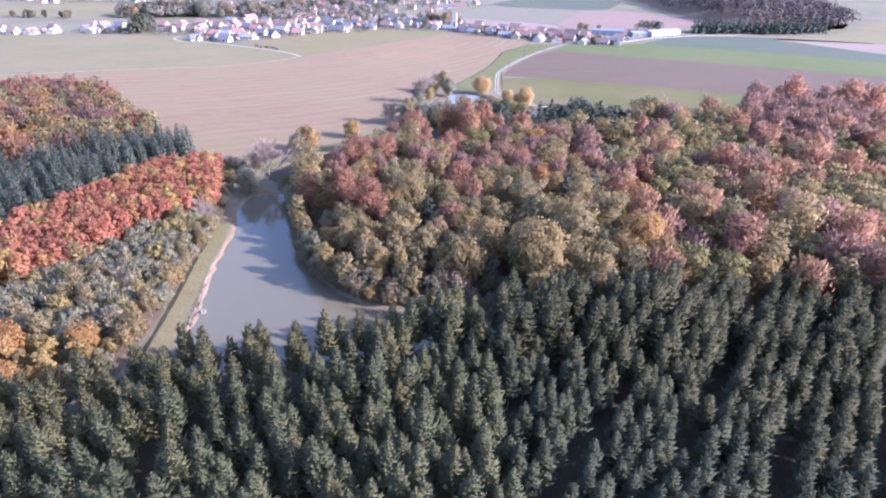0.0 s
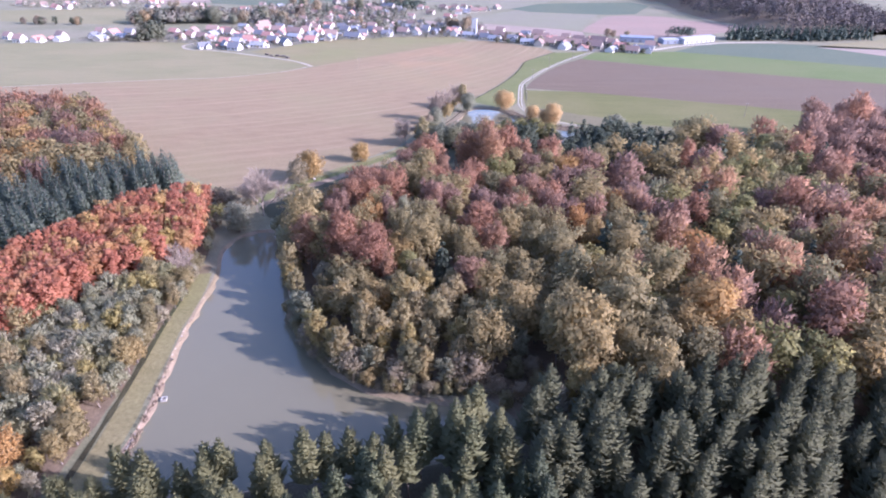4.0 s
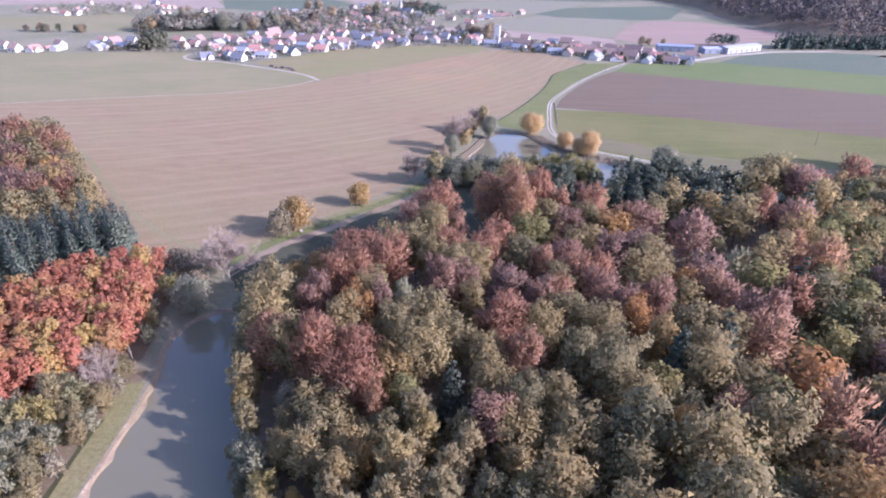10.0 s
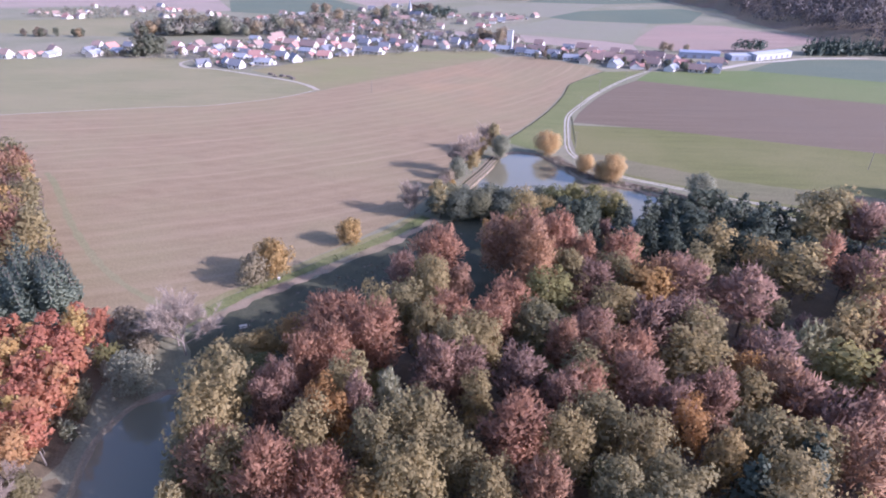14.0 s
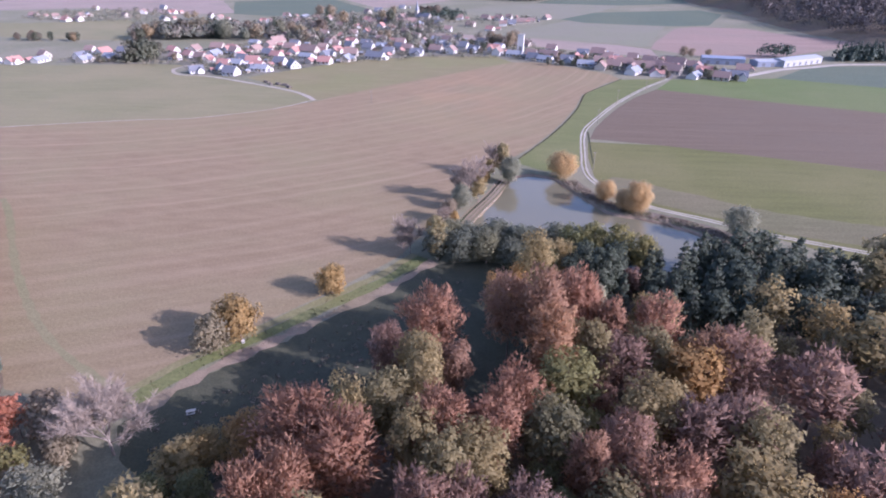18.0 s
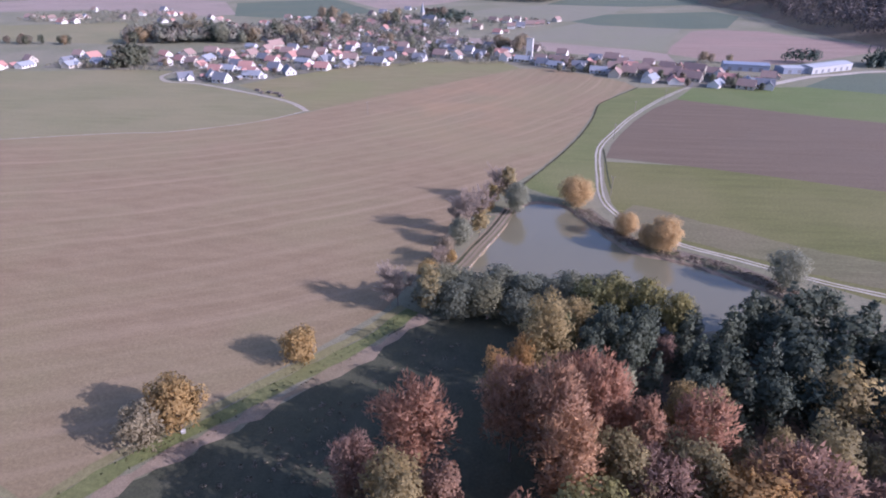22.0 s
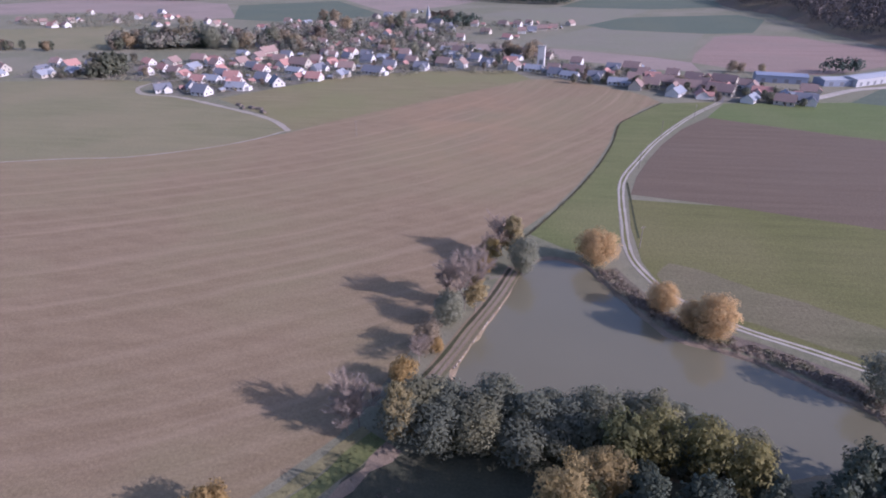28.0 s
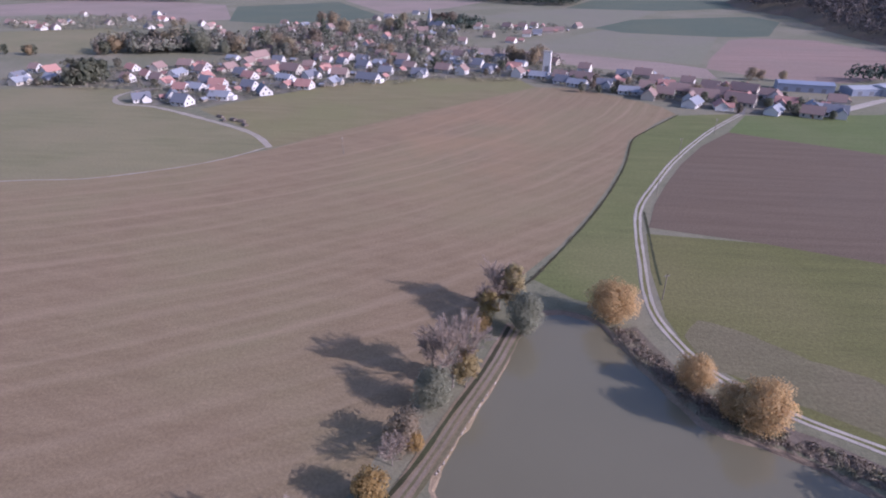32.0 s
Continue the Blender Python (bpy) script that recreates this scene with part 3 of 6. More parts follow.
def cards(centres, outward, sizes, rng, jitter=0.6, soft=0.62, feather=False):
    """Small leaf sprays, each a three-cornered piece with its own turn, shaded softly round the lobe they sit on; feathery ones reach outwards like twigs."""
    n = len(centres)
    nr = outward + rng.normal(0, jitter, (n, 3))
    nr[:, 2] += 0.1
    nr /= np.linalg.norm(nr, axis=1, keepdims=True)
    nr[(nr * outward).sum(1) < 0] *= -1
    u = np.cross(nr, rng.normal(0, 1, (n, 3)))
    u /= np.linalg.norm(u, axis=1, keepdims=True)
    w = np.cross(nr, u)
    s = sizes[:, None] * 1.35
    if feather:
        u = outward * 0.8 + rng.normal(0, 0.45, (n, 3)) + np.array([0, 0, 0.35])
        u /= np.linalg.norm(u, axis=1, keepdims=True)
        w = np.cross(nr, u)
        w /= np.linalg.norm(w, axis=1, keepdims=True)
    pts = []
    for k in range(3):
        a = 2.0944 * k + rng.uniform(-0.4, 0.4, (n, 1))
        pts.append(centres + (u * np.cos(a) * (1.7 if feather else 1.15) + w * np.sin(a) * (0.55 if feather else 0.75)) * s * rng.uniform(0.7, 1.2, (n, 1)))
    verts = np.stack(pts, 1).reshape(-1, 3)
    sh = outward * soft + nr * (1 - soft) + np.array([0, 0, 0.3])
    sh /= np.linalg.norm(sh, axis=1, keepdims=True)
    return verts, np.arange(3 * n).reshape(-1, 3), np.repeat(sh, 3, 0)


def crown_mesh(name, seed, mat, height, base, radius, blobs, n, size, flat=0.85, top=0.5, round_=False, tufts=4, tuft=(0.5, 0.85), feather=False):
    """A crown of leaf sprays on the skins of boughs and of the tufts that sit on them, uneven in outline with gaps."""
    rng = np.random.default_rng(seed)
    h = height - base
    cs, rs = [], []
    for i in range(blobs):
        t = (i + rng.random()) / blobs
        z = base + h * (0.10 + 0.76 * t)
        prof = math.sin(math.pi * (0.2 + (0.52 + 0.3 * top) * t)) ** 0.6 if not round_ else math.sqrt(max(1 - (2 * t - 1) ** 2, 0.02))
        a = i * 2.39996 + rng.uniform(-0.5, 0.5)
        rr = radius * prof * (rng.uniform(0.56, 0.72) if round_ else rng.uniform(0.36, 0.74))
        c = np.array((math.cos(a) * rr, math.sin(a) * rr, z))
        br = radius * rng.uniform(0.26, 0.42) * (0.75 + 0.35 * prof)
        for k in range(tufts):
            d = rng.normal(0, 1, 3) + np.array([0, 0, 0.35])
            d /= np.linalg.norm(d)
            cs.append(c + d * br * rng.uniform(0.4, 0.95))
            rs.append(br * rng.uniform(*tuft))
    cs, rs = np.array(cs), np.array(rs)
    pick = rng.choice(len(rs), n, p=rs ** 2 / (rs ** 2).sum())
    d = rng.normal(0, 1, (n, 3))
    d[:, 2] = d[:, 2] * 0.9 + 0.2
    d /= np.linalg.norm(d, axis=1, keepdims=True)
    p = cs[pick] + d * rs[pick][:, None] * rng.uniform(0.74, 1.12, (n, 1)) * np.array([1, 1, flat])
    p[:, 2] = np.maximum(p[:, 2], base * 0.6)
    out = d * 0.6 + 0.95 * (p - np.array([0, 0, base + h * 0.4])) / radius
    out /= np.linalg.norm(out, axis=1, keepdims=True)
    v, f, nm = cards(p, out, size * rng.uniform(0.5, 1.3, n), rng, 0.85, 0.62, feather)
    return from_arrays(name, v, f, mat, normals=nm)


def spruce_mesh(name, seed, mat, height, radius, whorls=13, arms=9, base=0.42):
    """Needled boughs in whorls: slender upturned fingers, each with two side sprays, over a hanging skirt."""
    rng = np.random.default_rng(seed)
    v, f, nn = [], [], []

    def leaf(pts, n):
        k = len(v)
        v.extend(pts)
        f.append(tuple(range(k, k + len(pts))))
        nn.extend([n] * len(pts))
    up = np.array([0, 0, 1.0])
    for i in range(whorls):
        t = i / (whorls - 1)
        z = height * (base + (1 - base) * t ** 0.92) - 0.2
        L = radius * (1 - t) ** 0.60 * rng.uniform(0.85, 1.12) + 0.3
        n = max(4, int(round(arms * (1 - 0.45 * t))))
        off = rng.uniform(0, 6.28)
        for k in range(n):
            a = off + 2 * math.pi * (k + rng.uniform(-0.3, 0.3)) / n
            l = L * rng.uniform(0.65, 1.2)
            d = np.array([math.cos(a), math.sin(a), 0])
            s = np.array([-math.sin(a), math.cos(a), 0])
            o = up * (z + rng.uniform(-0.25, 0.25))
            sag = l * rng.uniform(0.05, 0.22)
            mid = o + d * l * 0.6 - up * sag
            tip = o + d * l + up * (l * rng.uniform(0.08, 0.34) + 0.4 * l * t)
            wd = 0.17 * l + 0.12
            n1 = d * 0.5 + up * 0.9
            leaf([o, mid - s * wd - up * 0.10 * l, tip, mid + s * wd - up * 0.10 * l], n1)
            for q in (-1, 1):
                b0 = o + d * l * rng.uniform(0.35, 0.55) - up * sag * 0.6
                e = b0 + (d * 0.62 + s * q * 0.66) * l * rng.uniform(0.42, 0.62) + up * l * rng.uniform(0.0, 0.24)
                side = np.cross(e - b0, up)
                side = side / np.linalg.norm(side) * (0.085 * l + 0.07)
                leaf([b0, (b0 + e) / 2 + side - up * 0.08 * l, e, (b0 + e) / 2 - side - up * 0.08 * l], n1 + s * q * 0.4)
    nn = np.array(nn)
    nn /= np.linalg.norm(nn, axis=1, keepdims=True)
    v = np.array(v)
    for k, q in enumerate(f):
        if np.dot(np.cross(v[q[1]] - v[q[0]], v[q[2]] - v[q[0]]), nn[q[0]]) < 0:
            f[k] = q[::-1]
    return from_arrays(name, v, f, mat, normals=nn)


def bare_mesh(name, seed, height, spread, mat="pale_bark", twig_mat="twigs", twigs=8200):
    """Leafless tree: forking limbs, and a cloud of fine twigs at their ends."""
    rng = random.Random(seed)
    v, f, ends = [], [], []

    def grow(p, d, length, r, depth):
        q = p + d * length
        tube(v, f, p, q, r, r * 0.6, 5)
        if depth == 3:
            ends.append((p, q))
            return
        for i in range((8, 5, 3)[depth]):
            side = Vector((rng.uniform(-1, 1), rng.uniform(-1, 1), rng.uniform(-0.15, 0.5)))
            grow(p.lerp(q, rng.uniform(0.4, 1.0)), (d * 0.75 + side * 0.8 + Vector((0, 0, 0.12))).normalized(), length * rng.uniform(0.6, 0.85), r * 0.5, depth + 1)
    grow(Vector((0, 0, -0.2)), Vector((0, 0, 1)), height * 0.42, height * 0.013, 0)
    tv, tf = [], []
    for k in range(twigs):
        p, q = rng.choice(ends)
        a = p.lerp(q, rng.uniform(0.1, 1.0))
        d = ((q - p).normalized() + Vector((rng.uniform(-1, 1), rng.uniform(-1, 1), rng.uniform(-0.6, 0.9)))).normalized()
        e = a + d * rng.uniform(0.7, 1.9)
        s = d.cross(Vector((rng.uniform(-1, 1), rng.uniform(-1, 1), 1))).normalized() * 0.035
        n = len(tv)
        tv.extend([a - s, a + s, e])
        tf.append((n, n + 1, n + 2))
    return from_arrays(name, v, f, mat, True), from_arrays(name, tv, tf, twig_mat)


KINDS = {}


def kind(name, make, count, label, category, group=""):
    """A kind of tree: some fine variants, and coarser ones for trees that stay far from the flight line."""
    KINDS[name] = ([make(i, 1) for i in range(count)], [make(i, 2) for i in range(count)], label, category, group, [make(i, 0) for i in range(count)])


def leafy(mat, height, base, radius, blobs, n, size, trunk_r=0.28, bark="bark", **kw):
    def make(i, far):
        rng = random.Random(hash_of(mat) + i)
        hh, rr = height * rng.uniform(0.93, 1.07), radius * rng.uniform(0.9, 1.1)
        m, sz = ((n * 3 // 2, size * 0.80), (n, size), (max(150, n * 3 // 8), size * 1.36))[far]
        return (trunk_mesh("trunk", rng, hh, trunk_r, base * 1.1, rr, 5, bark),
                crown_mesh("crown", hash_of(mat) + 31 * i, mat, hh, base, rr, blobs, m, sz, **kw))
    return make


def hash_of(text):
    return sum((i + 1) * ord(c) for i, c in enumerate(text)) % 9973


def conifer_mesh(name, seed, mat, height, radius, n, size, base=0.1):
    """A bushy cone of needle sprays on drooping boughs."""
    rng = np.random.default_rng(seed)
    boughs = 70
    t = np.sort(rng.random(boughs)) ** 1.15
    ang = np.arange(boughs) * 2.39996 + rng.uniform(-0.4, 0.4, boughs)
    reach = radius * (1 - t) ** 0.75 * rng.uniform(0.75, 1.15, boughs) + 0.35
    pick = rng.choice(boughs, n, p=(reach + 0.5) / (reach + 0.5).sum())
    q = rng.random(n) ** 0.6
    spread = reach[pick] * 0.34 * q
    a, r = ang[pick], reach[pick] * q
    z = height * (base + (1 - base) * t[pick]) - 0.22 * r + rng.normal(0, 0.22, n)
    off = rng.normal(0, 1, n) * spread
    p = np.stack([np.cos(a) * r - np.sin(a) * off, np.sin(a) * r + np.cos(a) * off, z], 1)
    p[:, 2] = np.clip(p[:, 2], 0.3, height)
    out = np.stack([np.cos(a), np.sin(a), np.full(n, 0.7)], 1)
    out /= np.linalg.norm(out, axis=1, keepdims=True)
    v, f, nm = cards(p, out, size * rng.uniform(0.6, 1.3, n), rng, 0.8, 0.5)
    return from_arrays(name, v, f, mat, normals=nm)


def bushy(mat, height, radius, n, size, base=0.1):
    def make(i, far):
        rng = random.Random(hash_of(mat) + i)
        hh = height * rng.uniform(0.9, 1.08)
        v, f = [], []
        tube(v, f, (0, 0, -0.2), (0, 0, hh * 0.95), 0.24, 0.03)
        m, sz = ((n * 3 // 2, size * 0.82), (n, size), (n // 2, size * 1.35))[far]
        return from_arrays("trunk", v, f, "bark", True), conifer_mesh("crown", hash_of(mat) + 17 * i, mat, hh, radius * rng.uniform(0.9, 1.12), m, sz, base)
    return make


def needled(mat, height, radius, whorls, arms, base=0.12):
    def make(i, far):
        rng = random.Random(hash_of(mat) + i)
        hh = height * rng.uniform(0.92, 1.08)
        v, f = [], []
        tube(v, f, (0, 0, -0.2), (0, 0, hh * 0.97), 0.2, 0.03)
        return from_arrays("trunk", v, f, "bark", True), spruce_mesh("crown", hash_of(mat) + 17 * i, mat, hh, radius * rng.uniform(0.92, 1.1), whorls, arms, base)
    return make


def bare(height, spread, seed0, mat="pale_bark"):
    def make(i, far):
        return bare_mesh("trunk", seed0 + i, height, spread, mat)
    return make


kind("spruce", needled("spruce_needles", 18.0, 3.1, 13, 11, 0.40), 6, "dense dark green spruce in a plantation", "spruce tree", "spruce plantation")
kind("young_spruce", needled("young_needles", 18.0, 2.9, 12, 11, 0.38), 5, "slender spruce in a younger row, green darkened against its sunlit side", "spruce tree", "spruce plantation")
kind("dark_conifer", bushy("dark_needles", 20.0, 4.6, 2200, 0.36, 0.06), 4, "tall blue-green conifer at the wood's edge", "conifer tree", "dark conifers")
kind("pine", leafy("dark_needles", 17.0, 2.5, 5.2, 30, 2800, 0.36, tufts=6, tuft=(0.36, 0.62)), 3, "broad dark green pine by the pond", "pine tree", "dark conifers")
kind("field_oak", leafy("field_oak_leaves", 12.2, 1.2, 6.2, 30, 4200, 0.32, 0.35), 2, "yellow-orange oak standing alone at the field edge", "oak tree", "field trees")
kind("brown_tree", leafy("brown_leaves", 11.5, 1.0, 5.6, 28, 3200, 0.30, 0.25), 3, "brown half-bare broadleaf tree", "broadleaf tree", "field trees")
kind("low_oak", leafy("oak_leaves", 14.5, 1.6, 4.8, 26, 3000, 0.33), 3, "ochre oak with low branches at the wood edge", "oak tree", "trees of the wood edge")
kind("blue_spruce", needled("blue_needles", 21.0, 3.0, 13, 8, 0.25), 4, "dark green spruce in a forest strip", "spruce tree", "conifer strip")
kind("beech", leafy("beech_leaves", 22.0, 5.5, 7.0, 46, 3100, 0.40, tufts=7, tuft=(0.32, 0.6), feather=True), 6, "copper-brown beech in autumn leaf", "beech tree", "trees of the mixed wood")
kind("plum_beech", leafy("plum_leaves", 22.0, 5.5, 7.0, 46, 2900, 0.40, tufts=7, tuft=(0.32, 0.6), feather=True), 5, "mauve-brown beech with thinning autumn leaves", "beech tree", "trees of the mixed wood")
kind("ochre_oak", leafy("ochre_leaves", 21.0, 4.0, 6.5, 34, 2900, 0.40), 4, "golden ochre oak in autumn leaf", "oak tree", "trees of the mixed wood")
kind("oak", leafy("oak_leaves", 21.0, 4.5, 6.5, 34, 2900, 0.41), 6, "olive and ochre oak in autumn leaf", "oak tree", "trees of the mixed wood")
kind("green_tree", leafy("green_leaves", 20.5, 4.5, 6.1, 32, 2500, 0.415), 4, "still green broadleaf tree", "broadleaf tree", "trees of the mixed wood")
kind("yellow_tree", leafy("yellow_leaves", 17.0, 4.0, 4.0, 18, 2200, 0.32), 3, "broadleaf tree with golden yellow leaves", "broadleaf tree", "trees of the mixed wood")
kind("orange_tree", leafy("orange_leaves", 21.5, 5.0, 5.9, 30, 3300, 0.36), 3, "broadleaf tree with orange autumn leaves", "broadleaf tree", "trees of the mixed wood")
kind("birch", leafy("birch_leaves", 17.0, 2.4, 3.8, 30, 2700, 0.28, 0.16, "pale_bark", top=0.8, tufts=6, tuft=(0.34, 0.6), feather=True), 4, "slender birch with thin yellowing leaves", "birch tree", "birches by the pond")
kind("crimson_tree", leafy("crimson_leaves", 20.0, 6.5, 5.0, 26, 3000, 0.34), 3, "broadleaf tree with crimson autumn leaves", "broadleaf tree", "trees of the mixed wood")
kind("maple", leafy("maple_leaves", 16.5, 4.0, 3.6, 24, 2100, 0.32, 0.2, tufts=6, tuft=(0.36, 0.62)), 6, "slender tree with flaming red and orange leaves", "red maple", "red plantation")
kind("grey_tree", leafy("grey_leaves", 12.0, 1.4, 4.1, 26, 1700, 0.33, 0.2, tufts=6, tuft=(0.34, 0.6), feather=True), 5, "thin grey-green broadleaf tree", "broadleaf tree", "thicket by the pond")
kind("willow", leafy("willow_leaves", 11.0, 0.3, 5.6, 80, 15000, 0.165, 0.3, round_=True), 2, "round pale orange willow on the pond bank", "willow tree", "willows by the pond")
kind("silver_tree", leafy("silver_leaves", 13.0, 0.4, 4.9, 70, 12000, 0.175, 0.3, round_=True), 2, "dense silver-green willow beside the pond", "willow tree")
kind("bare_tree", bare(19.0, 6.0, 5), 2, "leafless pale tree with fine twigs", "bare tree", "bare trees")
kind("alder", leafy("alder_leaves", 14.5, 0.5, 4.9, 60, 4400, 0.28, 0.25, round_=True), 3, "dense dark green alder on the pond's shore", "alder tree", "alders by the pond")
kind("shrub", leafy("scrub_leaves", 2.6, 0.1, 1.9, 12, 700, 0.2, 0.06), 3, "low brown-green shrub on the bank", "shrub", "shrubs along the banks")


def plant(name, x, y, scale=1.0, rng=random, stretch=1.0, label=""):
    fine, coarse, text, category, group, finest = KINDS[name]
    trunk, crown = rng.choice(coarse if (abs(x) > 72 + 0.1 * max(y - 250, 0) and not (x > -112 and x < 0 and y < 216)) or y > 500 else finest if abs(x) < 46 and 195 < y < 345 else fine)
    root = new(name)
    root.empty_display_size = 0.5
    root.matrix_world = Matrix.LocRotScale((x, y, 0), Euler((rng.uniform(-0.03, 0.03), rng.uniform(-0.03, 0.03), rng.uniform(0, 6.28))), (scale, scale, scale * stretch))
    new("trunk", trunk).parent = root
    new("crown", crown).parent = root
    return tagged(root, label or text, category, group)


TAKEN = []


def free(x, y, gap):
    return all((x - a) ** 2 + (y - b) ** 2 > gap * gap for a, b in TAKEN)


def put(name, x, y, scale=1.0, rng=random, stretch=1.0, label=""):
    TAKEN.append((x, y))
    return plant(name, x, y, scale, rng, stretch, label)


# single trees of the field edge and the ponds
R = random.Random(21)
put("field_oak", -66, 303.5, 1.12, R, 1.12)
put("brown_tree", -71, 297.5, 1.1, R, 1.0)
put("field_oak", -46, 330, 0.92, R, 1.0, "small ochre field tree beside the path")
put("bare_tree", -77, 259, 1.4, R, 0.85)
put("bare_tree", -81, 263, 0.9, R, 0.9)
put("brown_tree", -86, 255, 0.75, R)
put("brown_tree", -85, 267, 0.6, R)
put("grey_tree", -92, 247, 0.5, R)
put("grey_tree", -93, 240, 0.55, R)
put("low_oak", -90, 233, 0.5, R)
put("grey_tree", -88, 226, 0.55, R)
put("bare_tree", -92, 209, 0.75, R, 0.9)
put("bare_tree", -88, 203, 0.65, R, 0.9)
put("silver_tree", -82, 243, 1.2, R, 0.9, "round grey-green tree at the pond's end")
put("brown_tree", -93, 262, 0.95, R)
put("brown_tree", -138, 294, 0.7, R)
put("crimson_tree", -143, 301, 0.5, R)
put("brown_tree", -98, 268, 0.8, R)
put("brown_tree", -89, 260, 0.8, R)
put("green_tree", -94, 251, 0.6, R, 0.7)
for x, y, r in ((-101, 262, 0.85), (-106, 258, 0.95), (-99, 256, 0.8), (-102, 250, 0.9), (-109, 264, 0.8)):
    put("maple", x, y, r, R)
put("silver_tree", 14, 437, 1.12, R, 1.0)
put("birch", 3.3, 443, 0.95, R, 0.72)
put("bare_tree", 2.4, 445, 0.7, R, 0.9)
put("field_oak", 1.6, 436.5, 0.55, R, 0.9, "low yellow-brown bush on the dam")
put("birch", 10, 447.5, 1.2, R, 0.9)
put("bare_tree", 6.5, 449, 0.95, R, 0.95)
put("bare_tree", -3.7, 411.5, 1.1, R, 1.0)
put("bare_tree", -9.7, 417, 0.8, R, 1.0)
put("birch", -0.4, 412, 1.1, R, 0.75)
put("silver_tree", -7.8, 403.5, 1.0, R, 0.95)
put("brown_tree", -12, 391, 0.9, R, 0.95, "small mauve-brown tree on the ditch bank")
put("field_oak", -9.8, 390, 0.42, R, 1.0, "low yellow-brown bush on the dam")
put("bare_tree", -13.8, 385, 0.5, R, 1.0)
put("field_oak", -16.2, 375.5, 0.72, R, 1.05, "small orange tree on the ditch bank")
put("birch", -13.2, 356, 1.2, R, 0.95)
put("field_oak", -14, 366, 0.5, R, 1.4, "small orange tree on the ditch bank")
put("bare_tree", -24, 360, 0.85, R, 0.95)
put("bare_tree", -26, 357, 0.6, R, 0.95)
put("willow", 40, 447, 1.28, R, 0.95)
put("willow", 57, 419, 0.85, R, 1.05)
put("willow", 63.5, 409.5, 0.85, R, 1.0)
put("willow", 68, 405.5, 1.15, R, 1.15)
put("silver_tree", 102.5, 384, 1.4, R, 0.8, "broad grey-green willow by the track")
CROWNS = {
    ("beech", 0): [(60, 192, 0.77), (79, 189, 0.94), (80, 177, 0.95), (232, 362, 1.3), (270, 364, 1.3), (261, 329, 1.3), (133, 208, 1.2), (177, 247, 1.3), (134, 245, 1.3), (112, 257, 1.22), (139, 164, 1.14), (221, 298, 1.3), (105, 196, 1.3)],
    ("orange_tree", 0): [(80, 202, 1.3), (48, 189, 0.6), (71, 168, 1.23)],
    ("oak", 0): [(129, 341, 1.23), (133, 339, 1.3), (47, 151, 0.8), (35, 150, 1.0), (31, 163, 0.95), (38, 185, 1.12), (48, 166, 1.3), (64, 185, 1.11), (127, 177, 1.3), (50, 180, 1.16), (34, 159, 1.2), (171, 206, 1.3), (154, 209, 1.13), (107, 181, 1.01)],
    ("crimson_tree", 0): [(8, 189, 1.22), (101, 164, 1.3)],
    ("green_tree", 0): [(33, 352, 0.82), (41, 353, 0.86), (50, 351, 0.9), (57, 348, 0.84), (-11, 197, 0.72)],
    ("dark_conifer", 0): [(74.5, 346, 1.2), (72, 326, 1.15), (87, 323, 1.15), (104, 345, 1.2), (66, 336, 1.0), (70, 341, 0.95), (44, 320, 0.75), (56, 337, 0.8), (56.5, 328, 0.95), (59, 320, 0.8), (63, 315, 0.85), (91, 331, 1.2), (0, 200, 1.01), (134, 309, 1.3), (150, 313, 1.3), (68, 219, 1.3), (55, 213, 1.3)],
    ("pine", 0): [(81, 342, 1.1), (89, 349, 1.3), (97, 351, 1.3), (79, 326, 1.25), (97, 338, 1.3), (111, 340, 1.3), (83, 334, 1.15), (93, 315, 1.2), (70, 315, 1.0), (104, 329, 1.3), (79, 314, 1.1), (60, 345, 0.7), (48, 341, 0.6)],
    ("birch", 0): [(-4, 162, 0.9), (4, 164, 0.95), (-9, 161, 0.85), (-8, 191, 1.3), (7, 172, 1.13), (13, 179, 0.99), (-12, 169, 1.12), (-17, 165, 1.08), (0, 176, 1.17), (14, 172, 1.1), (-22, 170, 0.94), (-9, 179, 1.2)],
}
